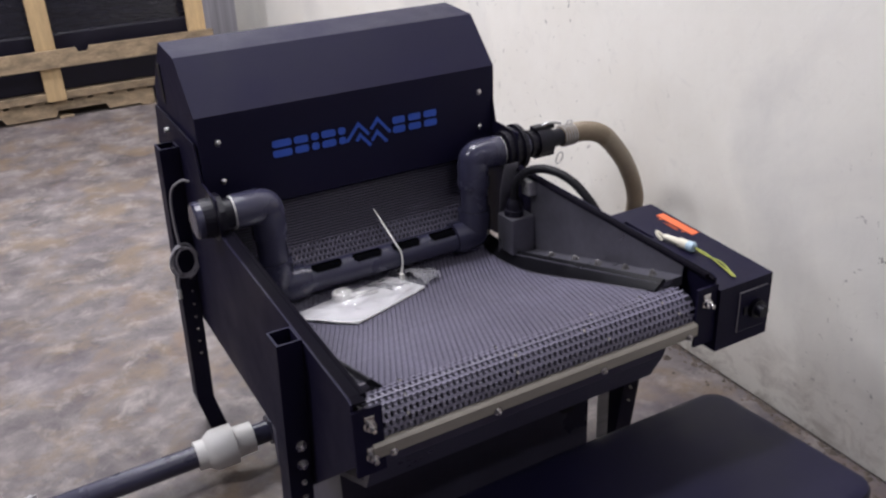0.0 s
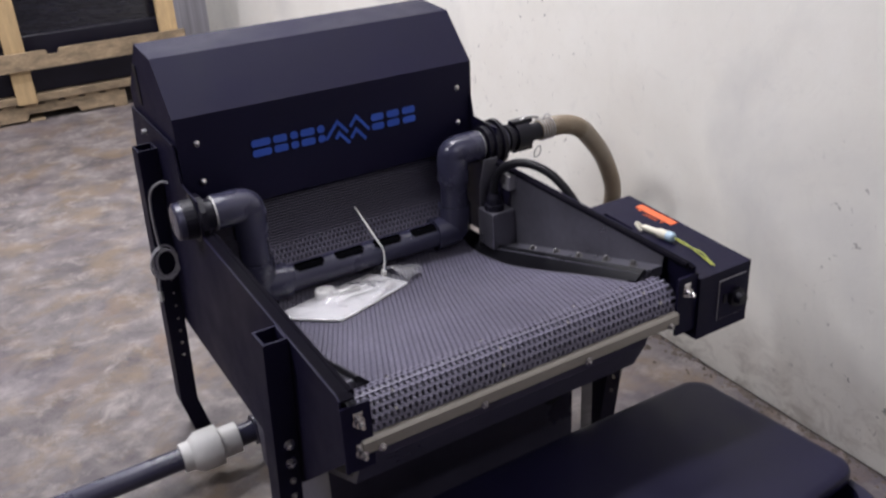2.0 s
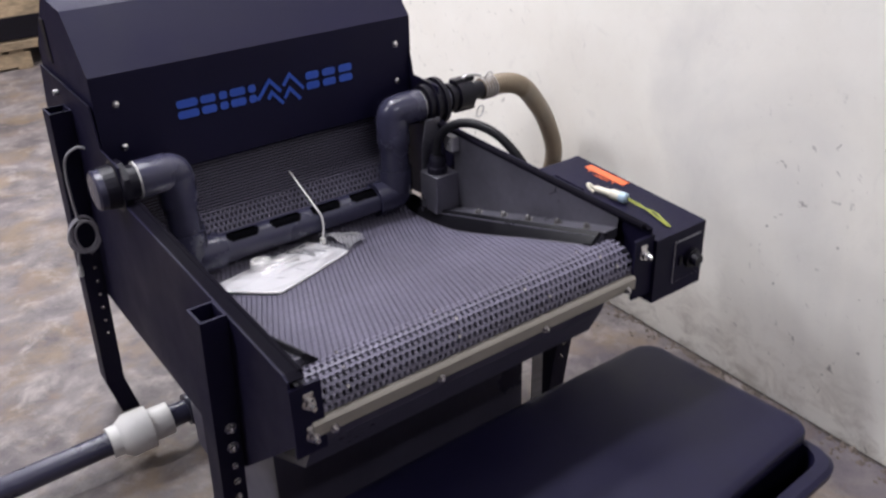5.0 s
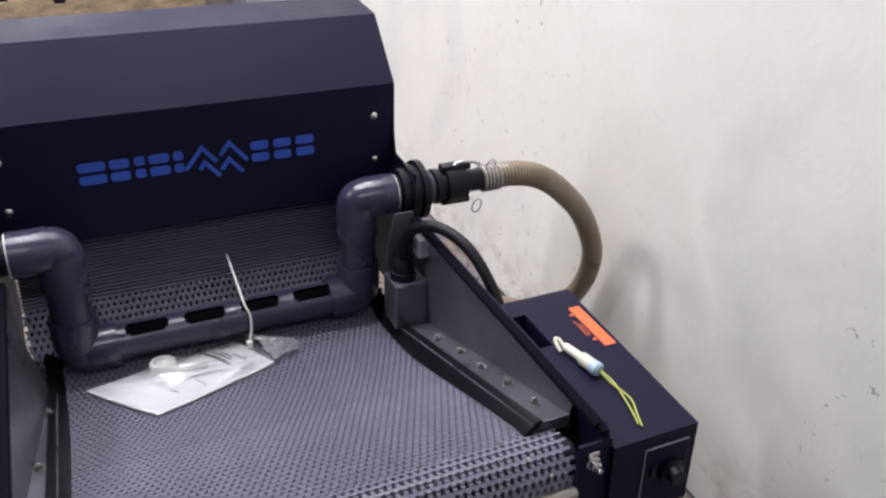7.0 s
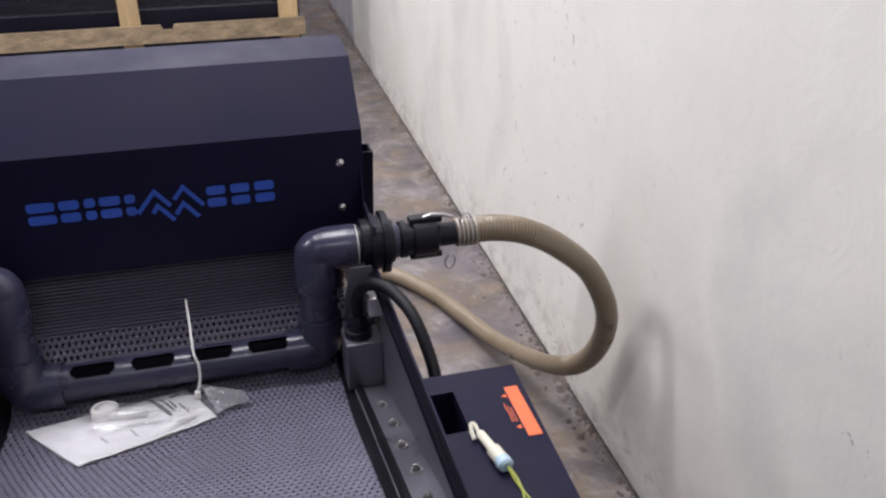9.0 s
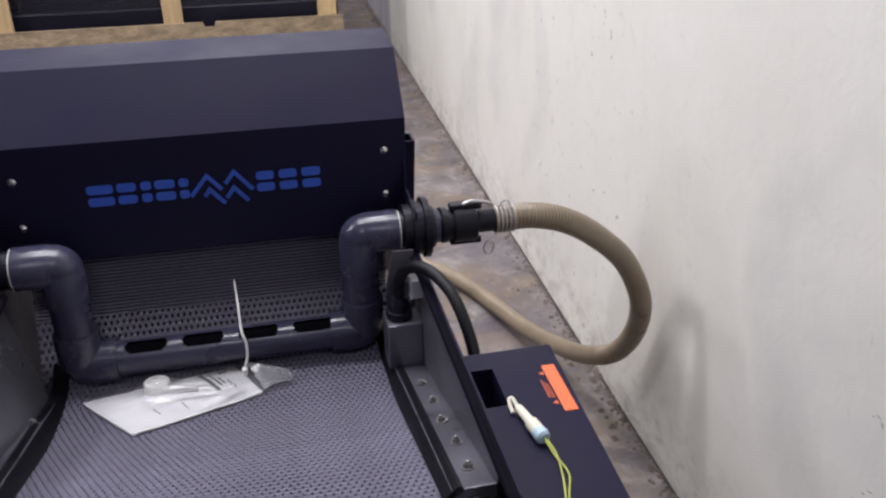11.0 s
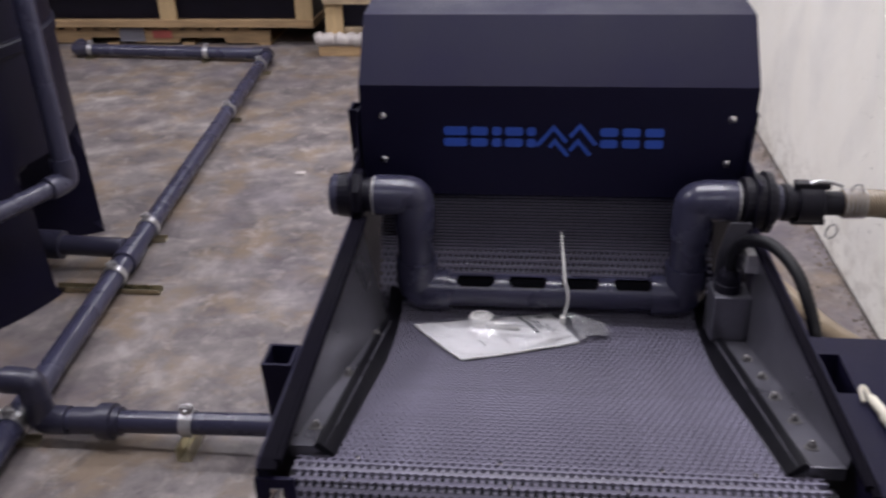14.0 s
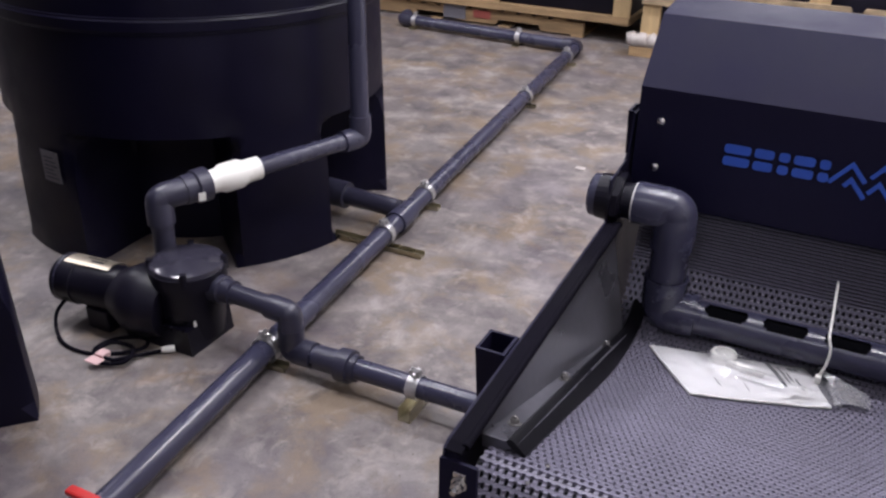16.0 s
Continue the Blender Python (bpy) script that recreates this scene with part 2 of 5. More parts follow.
FLOOR = concrete_floor()
WALL = painted_wall()
FILM = clear_film("clear_film", 0.15)
HAZY_FILM = clear_film("hazy_film", 0.20)
TUBE_LIGHT = bpy.data.materials.new("lit_tube")
TUBE_LIGHT.use_nodes = True
TUBE_LIGHT.node_tree.nodes["Principled BSDF"].inputs["Emission Color"].default_value = (1.0, 0.95, 0.87, 1)
TUBE_LIGHT.node_tree.nodes["Principled BSDF"].inputs["Emission Strength"].default_value = 6.0


# ---- mesh helpers ----
def mesh_of(name, bm, mat, smooth=False, angle=35):
    me = bpy.data.meshes.new(name)
    bmesh.ops.recalc_face_normals(bm, faces=bm.faces)
    if smooth:
        lim = math.cos(radians(angle))
        for f in bm.faces:
            f.smooth = True
        for e in bm.edges:
            if len(e.link_faces) == 2 and e.link_faces[0].normal.dot(e.link_faces[1].normal) < lim:
                e.smooth = False
    bm.to_mesh(me)
    bm.free()
    me.materials.append(mat)
    return me


def part(name, bm, mat, parent=None, label="", smooth=False, kind=""):
    ob = new(name, mesh_of(name, bm, mat, smooth))
    if parent is not None:
        ob.parent = parent
    return tagged(ob, label, kind=kind)


def share(name, me, parent, m=None):
    ob = new(name, me)
    ob.parent = parent
    if m is not None:
        ob.matrix_basis = m
    return ob


def thing(name, label, category, at=(0, 0, 0), group="", kind=""):
    ob = new(name)
    ob.location = at
    return tagged(ob, label, category, group, kind)


def box(bm, lo, hi, bevel=0.0, m=None, seg=2):
    r = bmesh.ops.create_cube(bm, size=1.0)
    vs = r["verts"]
    size = [b - a for a, b in zip(lo, hi)]
    mid = [(a + b) / 2 for a, b in zip(lo, hi)]
    for v in vs:
        v.co = Vector([v.co[i] * size[i] + mid[i] for i in range(3)])
    if bevel:
        es = list({e for v in vs for e in v.link_edges})
        r = bmesh.ops.bevel(bm, geom=es, offset=bevel, segments=seg, affect="EDGES", profile=0.5)
        vs = list({v for f in r["faces"] for v in f.verts} | {v for v in vs if v.is_valid})
    if m is not None:
        for v in vs:
            v.co = m @ v.co
    return bm


def one_box(lo, hi, bevel=0.0, m=None, seg=2):
    return box(bmesh.new(), lo, hi, bevel, m, seg)


def prism(bm, profile, a, b, axis="x"):
    """A closed profile of (u, v) swept from a to b along an axis; for x the profile is (y, z), for z (x, y), for y (x, z)."""
    def at(u, v, w):
        return {"x": (w, u, v), "z": (u, v, w), "y": (u, w, v)}[axis]
    lo = [bm.verts.new(at(u, v, a)) for u, v in profile]
    hi = [bm.verts.new(at(u, v, b)) for u, v in profile]
    n = len(profile)
    bm.faces.new(lo)
    bm.faces.new(list(reversed(hi)))
    for i in range(n):
        bm.faces.new((lo[i], lo[(i + 1) % n], hi[(i + 1) % n], hi[i]))
    return bm


def bevel_all(bm, off, seg=2, angle=30):
    es = [e for e in bm.edges if len(e.link_faces) == 2 and e.calc_face_angle(0) > radians(angle)]
    bmesh.ops.bevel(bm, geom=es, offset=off, segments=seg, affect="EDGES", profile=0.5)
    return bm


def sweep(bm, pts, r, seg=16, caps=True, radii=None):
    """A round tube along points."""
    pts = [Vector(p) for p in pts]
    n = len(pts)
    up = None
    rings = []
    for i, p in enumerate(pts):
        d = (pts[min(i + 1, n - 1)] - pts[max(i - 1, 0)]).normalized()
        if up is None:
            up = d.orthogonal().normalized()
        up = (up - d * up.dot(d)).normalized()
        side = d.cross(up)
        rr = radii[i] if radii else r
        rings.append([bm.verts.new(p + (up * math.cos(k * math.tau / seg) + side * math.sin(k * math.tau / seg)) * rr) for k in range(seg)])
    for a, b in zip(rings, rings[1:]):
        for k in range(seg):
            bm.faces.new((a[k], a[(k + 1) % seg], b[(k + 1) % seg], b[k]))
    if caps:
        bm.faces.new(list(reversed(rings[0])))
        bm.faces.new(rings[-1])
    return bm


def tube(a, b, r, seg=20, bm=None):
    return sweep(bm or bmesh.new(), [a, b], r, seg)


def turned(a, b, profile, seg=24, bm=None):
    """A turned piece from a to b; profile is a list of (fraction along, radius)."""
    a, b = Vector(a), Vector(b)
    d = b - a
    eps = 0.0004
    pts, radii, last = [], [], None
    for f, r in profile:
        if last is not None and f <= last:
            f = last + eps
        pts.append(a + d * f)
        radii.append(r)
        last = f
    ax = d.normalized()
    u = ax.orthogonal().normalized()
    w = ax.cross(u)
    bm = bm or bmesh.new()
    rings = [[bm.verts.new(p + (u * math.cos(k * math.tau / seg) + w * math.sin(k * math.tau / seg)) * r) for k in range(seg)] for p, r in zip(pts, radii)]
    for q, s in zip(rings, rings[1:]):
        for k in range(seg):
            bm.faces.new((q[k], q[(k + 1) % seg], s[(k + 1) % seg], s[k]))
    bm.faces.new(list(reversed(rings[0])))
    bm.faces.new(rings[-1])
    return bm


def smooth_path(pts, steps=8):
    """Points of a Catmull-Rom curve through pts."""
    p = [Vector(q) for q in pts]
    p = [p[0] * 2 - p[1]] + p + [p[-1] * 2 - p[-2]]
    out = []
    for i in range(1, len(p) - 2):
        for s in range(steps):
            t = s / steps
            a, b, c, d = p[i - 1:i + 3]
            out.append(0.5 * (2 * b + (c - a) * t + (2 * a - 5 * b + 4 * c - d) * t * t + (3 * b - a - 3 * c + d) * t ** 3))
    return out + [p[-2]]


def elbow(corner, a_dir, b_dir, r, leg, collar=1.0):
    """A moulded elbow with its two sockets, from corner + a_dir * leg round to corner + b_dir * leg."""
    c, a, b = Vector(corner), Vector(a_dir).normalized(), Vector(b_dir).normalized()
    bend = r * 0.30
    pts = [c + a * leg, c + a * (bend + 0.004)]
    for k in range(9):
        t = k / 8 * math.pi / 2
        pts.append(c + a * bend * (1 - math.sin(t)) + b * bend * (1 - math.cos(t)))
    pts += [c + b * (bend + 0.004), c + b * leg]
    return sweep(bmesh.new(), pts, r, 24, radii=[r * 1.03] * 2 + [r * 0.975] * 9 + [r * 1.03] * 2)


def bolt_mesh(name, r=0.008, washer=1.6, h=0.008, mat=None):
    """A hex bolt head on a washer, pointing along +z from its seat."""
    bm = bmesh.new()
    turned((0, 0, 0), (0, 0, 0.002), [(0, r * washer), (1, r * washer)], 16, bm)
    prism(bm, [(r * math.cos(k * math.pi / 3), r * math.sin(k * math.pi / 3)) for k in range(6)], 0.0022, 0.002 + h, "z")
    turned((0, 0, 0.002 + h), (0, 0, 0.002 + h * 1.6), [(0, r * 0.6), (0.8, r * 0.6), (1, r * 0.4)], 10, bm)
    return mesh_of(name, bm, mat or ZINC)


BOLT = bolt_mesh("bolt")
SMALL_BOLT = bolt_mesh("small_bolt", 0.0055, 1.5, 0.005)
DULL_BOLT = bolt_mesh("dull_bolt", 0.0075, 1.5, 0.007, DULL_ZINC)
DOME = mesh_of("dome_bolt", turned((0, 0, 0), (0, 0, 0.006), [(0, 0.0085), (0.35, 0.0085), (0.75, 0.006), (1, 0.002)], 14), ZINC, True)
FACING = {"-y": (90, 0, 0), "+x": (0, 90, 0), "-x": (0, -90, 0), "+z": (0, 0, 0)}


def bolt(parent, at, facing="-y", me=None, name="bolt"):
    return share(name, me or BOLT, parent, pose(*at, *FACING[facing]))


# ---- setting ----
def wall_x(y):
    return 1.108 + 0.033 * y


bm = bmesh.new()
box(bm, (-9, -6, -0.15), (4, 20, 0))
floor = tagged(part("floor", bm, FLOOR), "mottled stained bare concrete warehouse floor", "floor", kind="structure")

bm = bmesh.new()
prism(bm, [(wall_x(-6), -6), (wall_x(-6) + 0.25, -6), (wall_x(6.6) + 0.25, 6.6), (wall_x(6.6), 6.6)], 0, CEILING, "z")
wall_east = tagged(part("wall_east", bm, WALL), "white painted concrete wall with grey scuffs and chips", "wall", kind="structure")
bm = bmesh.new()
prism(bm, [(wall_x(6.6) + 0.03, 6.6), (wall_x(6.6) + 0.28, 6.6), (wall_x(20) + 0.28, 20), (wall_x(20) + 0.03, 20)], 0, CEILING, "z")
tagged(part("wall_east_far", bm, STREAKED), "darker grey streaked wall further back", "wall", kind="structure")
# added walls and unseen ceiling close the room and cool its reflections
for nm, lo, hi in (("wall_north", (-9, 20, 0), (3, 20.25, CEILING)), ("wall_west", (-9.25, -6, 0), (-9, 20, CEILING)), ("wall_south", (-9, -6.25, 0), (2, -6, CEILING))):
    tagged(part(nm, one_box(lo, hi), FAR_WALL), "added warehouse wall in a cool grey tint", "wall", kind="structure")
tagged(part("ceiling", one_box((-9.25, -6.25, CEILING), (4, 20.25, CEILING + 0.2)), CEIL), "unseen warehouse ceiling in a cool grey tint", "ceiling", kind="structure")


# ---- ceiling lights ----
def ceiling_light(at, watts, turn=0):
    t = thing("ceiling_light", "white twin tube fluorescent ceiling fixture, lit", "light", group="ceiling lights")
    t.matrix_basis = pose(*at, 0, 0, turn)
    part("housing", bevel_all(prism(bmesh.new(), [(-0.14, 0.04), (0.14, 0.04), (0.09, 0.12), (-0.09, 0.12)], -0.65, 0.65, "x"), 0.004), LAMP_WHITE, t)
    for y in (-0.07, 0.07):
        part("tube", tube((-0.6, y, 0.012), (0.6, y, 0.012), 0.017, 12), TUBE_LIGHT, t, "lit fluorescent tube", True)
    la = bpy.data.lights.new("tube_light", "AREA")
    la.shape, la.size, la.size_y, la.energy, la.color = "RECTANGLE", 1.25, 0.24, watts, (1.0, 0.955, 0.90)
    lo = new("tube_light", la)
    lo.parent = t
    lo.location = (0, 0, -0.03)
    return t


LAMP_WATTS = 66
for at in ((0.05, 0.90, CEILING - 0.12), (0.05, 1.90, CEILING - 0.12), (-2.9, 1.1, CEILING - 0.12), (0.05, 4.0, CEILING - 0.12), (-2.9, 4.0, CEILING - 0.12), (-5.8, 2.4, CEILING - 0.12), (-0.6, 8.2, CEILING - 0.12)):
    ceiling_light(at, LAMP_WATTS * (0.86 if at[0] < -2 else 0.52 if at[1] < 2 else 1.0))
# added dim fixture, unseen, to brighten the floor and machine front
ceiling_light((-0.2, -2.7, CEILING - 0.12), LAMP_WATTS * 0.30)

# ---- belt filter machine ----
machine = thing("belt_filter_machine", "black steel belt filter with grey mesh belt and angular hood", "machine")
XL, XR = -0.434, 0.421


def rail_z(y):
    return 0.828 + 0.038 * (y - 0.02)


side = [(0.014, 0.69), (0.014, 0.822), (0.03, rail_z(0.03)), (0.765, rail_z(0.765)), (0.768, 0.948), (0.885, 0.955), (0.905, 1.05), (1.30, 1.06), (1.345, 0.95), (1.345, 0.50), (1.24, 0.44), (0.30, 0.44)]
for s, x0 in ((-1, XL), (1, XR)):
    a, b = sorted((x0, x0 - s * 0.004))
    edge_ = side if s < 0 else side[:9] + [(1.345, 0.60), (1.24, 0.585), (0.30, 0.630)]
    sp = part("side_plate", bevel_all(prism(bmesh.new(), edge_, a, b), 0.001, 1), BLACK_PAINT, machine, "black powder-coated side plate")
    inner_x = x0 - s * (0.030 if s < 0 else 0.016)
    bm = bmesh.new()
    prof = [(0.014, 0.818), (0.03, rail_z(0.03) - 0.004), (0.775, rail_z(0.775) - 0.004), (0.775, rail_z(0.775)), (0.03, rail_z(0.03)), (0.012, 0.823)]
    a, b = sorted((x0 - s * 0.0045, inner_x))
    prism(bm, prof, a, b)
    part("top_flange", bevel_all(bm, 0.001, 1), MATT_BLACK, sp)
    edge = [(inner_x, y, rail_z(y) - 0.004) for y in (0.025, 0.30, 0.60, 0.775)]
    part("edge_trim", sweep(bmesh.new(), edge, 0.0065, 12), MATT_BLACK, sp, "black rubber edge trim", True)
    a, b = sorted((x0 - s * 0.056, x0 + s * 0.002))
    part("front_flange", bevel_all(prism(bmesh.new(), [(0.008, 0.668), (0.014, 0.668), (0.014, 0.808), (0.008, 0.808)], a, b), 0.0015), BLACK_PAINT, sp)
    for z in (0.772, 0.705) if s < 0 else (0.772,):
        part("take_up_bolt", turned((x0 - s * 0.030, 0.008, z), (x0 - s * 0.030, -0.014, z), [(0, 0.0125), (0.08, 0.0125), (0.1, 0.009), (0.5, 0.009), (0.52, 0.005), (1, 0.0045)], 12), ZINC, sp, "zinc take-up bolt and nut")
        part("slot_washer", one_box((x0 - s * 0.030 - 0.010, 0.0055, z + 0.011), (x0 - s * 0.030 + 0.010, 0.0085, z + 0.021), 0.0015), ZINC, sp, "zinc adjuster tab")

# hood: a folded sheet with two end plates
HOOD = [(0.905, 0.858), (0.900, 1.112), (1.015, 1.238), (1.160, 1.252), (1.315, 1.108), (1.335, 0.86)]
hood = part("hood", bmesh.new(), HOOD_PAINT, machine, "folded black powder-coated hood")
bm = bmesh.new()
inner = [(y + 0.004 * (1 if y < 1.1 else -1), z - 0.004) for y, z in HOOD]
prism(bm, HOOD + list(reversed(inner)), -0.424, 0.424)
hood.data = mesh_of("hood", bevel_all(bm, 0.0025, 2), HOOD_PAINT)
for x0 in (-0.4235, 0.4205):
    part("hood_end", prism(bmesh.new(), [(0.908, 0.86), (0.904, 1.108), (1.017, 1.233), (1.157, 1.247), (1.31, 1.105), (1.33, 0.862)], x0, x0 + 0.003), HOOD_PAINT, hood)
for s in (-1, 1):
    # the slot isn't cut: a raised dark block paints its shaded opening
    part("hand_slot_shade", bevel_all(prism(bmesh.new(), [(1.19, 1.085), (1.225, 1.085), (1.225, 1.19), (1.19, 1.19)], s * 0.4205, s * 0.4265), 0.0025), RUBBER, hood, "dark block painted as the shade in the hand slot")
    part("latch", turned((s * 0.422, 1.17, 1.02), (s * 0.446, 1.17, 1.02), [(0, 0.014), (0.3, 0.014), (0.35, 0.008), (1, 0.007)], 12), STEEL, hood, "zinc latch stud")
    part("hinge_strip", one_box((min(s * 0.424, s * 0.430), 1.07, 0.90), (max(s * 0.424, s * 0.430), 1.085, 0.995), 0.001), ZINC, hood, "bright hinge strip")
    for z in (1.043, 0.942):
        bolt(hood, (s * 0.375, 0.9015, z), "-y", DOME)

# brand mark on the hood, as plain blue shapes


def shape(outer):
    """A flat printed shape on the hood's front."""
    part("mark", prism(bmesh.new(), outer, 0.8985, 0.9005, "y"), BLUE_PRINT, hood)


def stroke(pts, w):
    left, right = [], []
    for k, (x, z) in enumerate(pts):
        a, b = Vector(pts[max(k - 1, 0)]), Vector(pts[min(k + 1, len(pts) - 1)])
        p = Vector((x, z))
        d0 = (p - a).normalized() if k else (b - p).normalized()
        d1 = (b - p).normalized() if k < len(pts) - 1 else d0
        m = (Vector((-d0.y, d0.x)) + Vector((-d1.y, d1.x))).normalized()
        f = w / 2 / max(0.5, m.dot(Vector((-d0.y, d0.x))))
        left.append((x + m.x * f, z + m.y * f))
        right.append((x - m.x * f, z - m.y * f))
    shape(left + right[::-1])


def bar_block(x0, x1, z0, z1):
    """A plain rounded bar."""
    r = (z1 - z0) * 0.35
    out = []
    for cx, cz, a0 in ((x1 - r, z1 - r, 0), (x0 + r, z1 - r, 90), (x0 + r, z0 + r, 180), (x1 - r, z0 + r, 270)):
        out += [(cx + r * math.cos(radians(a0 + 30 * k)), cz + r * math.sin(radians(a0 + 30 * k))) for k in range(4)]
    shape(out)


for x0, x1 in ((-0.240, -0.188), (-0.181, -0.143), (-0.134, -0.113), (-0.106, -0.066), (-0.058, -0.038), (0.100, 0.138), (0.148, 0.186), (0.196, 0.236)):
    bar_block(x0, x1, 1.0015, 1.0205)
    bar_block(x0, x1, 0.9755, 0.9945)
stroke([(-0.036, 0.978), (0.000, 1.021), (0.028, 0.988)], 0.0085)
stroke([(0.036, 1.000), (0.056, 1.025), (0.092, 0.982)], 0.0085)
stroke([(-0.008, 0.975), (0.003, 0.990), (0.032, 0.956)], 0.0085)
stroke([(0.036, 0.968), (0.053, 0.990), (0.080, 0.958)], 0.0085)

# legs, bent inwards at the foot
TINY_BOLT = bolt_mesh("tiny_bolt", 0.0035, 1.3, 0.004)


def leg(x, y_top, top, y_low):
    s = 1 if x > 0 else -1
    wx, wy = 0.0255, 0.031
    bm = bmesh.new()

    def ring(cx, cy, z, d=0.0):
        return [bm.verts.new((cx + a * (wx - d), cy + b * (wy - d), z)) for a, b in ((-1, -1), (1, -1), (1, 1), (-1, 1))]

    def y_at(z):
        return y_top + (y_low - y_top) * (top - z) / (top - 0.125)
    fx, fy = x - s * 0.026, y_low + 0.012
    rs = [ring(x, y_top, top), ring(x, y_low, 0.125), ring(fx, fy, 0.006)]
    ins = [ring(x, y_top, top, 0.005), ring(x, y_at(top - 0.14), top - 0.14, 0.005)]
    for a, b in zip(rs, rs[1:]):
        for k in range(4):
            bm.faces.new((a[k], a[(k + 1) % 4], b[(k + 1) % 4], b[k]))
    for k in range(4):
        bm.faces.new((rs[0][k], rs[0][(k + 1) % 4], ins[0][(k + 1) % 4], ins[0][k]))
        bm.faces.new((ins[0][k], ins[0][(k + 1) % 4], ins[1][(k + 1) % 4], ins[1][k]))
    bm.faces.new(ins[1])
    bm.faces.new(rs[2])
    lg = part("leg", bevel_all(bm, 0.003, 2), BLACK_PAINT, machine, "open-topped black square tube leg")
    part("foot_pad", one_box((fx - wx, fy - wy, 0.0), (fx + wx, fy + wy, 0.0065), 0.001), RUBBER, lg)
    z, k = (0.59, 0) if top > 0.9 else (0.575, 0)
    while z > 0.30:
        big = k < 2 and top < 0.9
        bolt(lg, (x - s * 0.006, y_at(z) - wy - 0.0005, z), "-y", TINY_BOLT if s > 0 or top > 0.9 else BOLT if big else SMALL_BOLT)
        z -= 0.052 if big else 0.046
        k += 1
    return lg


for s in (-1, 1):
    if s < 0:
        leg(-0.4605, 0.266, 0.842, 0.362)
    else:
        leg(0.4475, 0.279, 0.6405, 0.355)
    leg(-0.4605 if s < 0 else 0.4505, 1.10, 1.0, 1.262)

# belt: rows of links over the front roller, down to the low point and up into the hood
belt = part("belt", bmesh.new(), RUBBER, machine, "grey plastic mesh belt")
RC, RR = Vector((0.066, 0.737)), 0.047
line = []
for k in range(15):
    a = radians(218) - radians(218 - 71) * k / 14
    line.append(RC + Vector((math.cos(a), math.sin(a))) * RR)
TOP = len(line)
sag = [(*line[-1], 0), (0.18, 0.750, 0), (0.30, 0.711, 0), (0.43, 0.667, 0), (0.58, 0.620, 0), (0.69, 0.599, 0), (0.765, 0.594, 0), (0.825, 0.604, 0), (0.873, 0.650, 0), (0.905, 0.735, 0), (0.948, 0.860, 0), (0.978, 0.945, 0)]
line += [Vector((p.x, p.y)) for p in smooth_path(sag, 6)[1:]]
PITCH, COL = 0.0152, 0.0128
seg_len = [(b - a).length for a, b in zip(line, line[1:])]
total = sum(seg_len)
low = [p - Vector((0, 0.016)) if p.x < 0.80 else p + Vector((0.016, -0.004)) for p in line[TOP:]]
bed_profile = [(p.x, p.y) for p in low] + [(p.x + (0.0 if p.x < 0.80 else 0.006), p.y - 0.010) for p in reversed(low)]
belt.data = mesh_of("belt_bed", prism(bmesh.new(), bed_profile, -0.39, 0.368), BED)
part("front_roller", turned((-0.40, 0.066, 0.737), (0.386, 0.066, 0.737), [(0, 0.036), (1, 0.036)], 24), RUBBER, machine, "dark belt roller", True)


def along(s):
    for (a, b), n in zip(zip(line, line[1:]), seg_len):
        if s <= n:
            return a + (b - a) * (s / n), (b - a).normalized()
        s -= n
    return line[-1], (line[-1] - line[-2]).normalized()


def belt_slat(shift, finger, top=0.0030, bar=0.0004):
    """One row of rounded links, joined by a low bar."""
    bm = bmesh.new()
    x0, x1 = -0.395, 0.372
    box(bm, (x0, -0.0030, -0.004), (x1, 0.0018, bar))
    prof = [(0.0008, -0.0042), (0.0008, top - 0.0026), (0.0024, top), (0.0044, top), (0.0062, top - 0.0016), (0.0088, top - 0.0016), (0.0102, top), (0.0118, top), (0.0134, top - 0.0034), (0.0134, -0.0042)]
    for k in range(int((x1 - x0) / COL)):
        x = x0 + 0.002 + COL * (k + shift)
        if x + finger < x1:
            prism(bm, prof, x, x + finger)
    return mesh_of("belt_slat", bm, BELT)


def closed_slat():
    bm = bmesh.new()
    for y in (-0.0038, 0.0038):
        prism(bm, [(y - 0.0020, -0.009), (y + 0.0020, -0.009), (y + 0.0019, 0.0), (y + 0.0010, 0.0018), (y - 0.0008, 0.0018), (y - 0.0019, 0.0)], -0.395, 0.372)
    return mesh_of("belt_slat", bm, BELT)


OPEN = (belt_slat(0.0, 0.0064, 0.0030, 0.0026), belt_slat(0.5, 0.0064, 0.0030, 0.0026))
TIGHT = (belt_slat(0.0, 0.0088), belt_slat(0.5, 0.0088))
CLOSED = closed_slat()
count = int(total / PITCH)
level = sum(n for p, n in zip(line, seg_len) if p.x < 0.80)
for k in range(count):
    s = (k + 0.5) * PITCH
    p, d = along(s)
    me = CLOSED if s > level + 0.165 else OPEN[k % 2] if s < sum(seg_len[:14]) + 0.02 or s > level + 0.03 else TIGHT[k % 2]
    share("belt_slat", me, belt, pose(0, p.x, p.y, math.degrees(math.atan2(d.y, d.x)), 0, 0))
random.seed(5)
PIN = mesh_of("belt_pin", turned((0, 0, 0), (0, 0, 0.003), [(0, 0.0042), (1, 0.003)], 8), ZINC)
for k in (3, 5, 8, 61):
    p, d = along((k + 0.5) * PITCH)
    n = Vector((-d.y, d.x)) * 0.003
    for x in (-0.33, -0.10, 0.12, 0.30):
        share("belt_pin", PIN, belt, pose(x + random.uniform(-0.03, 0.03), p.x + n.x, p.y + n.y, math.degrees(math.atan2(d.y, d.x)), 0, 0))


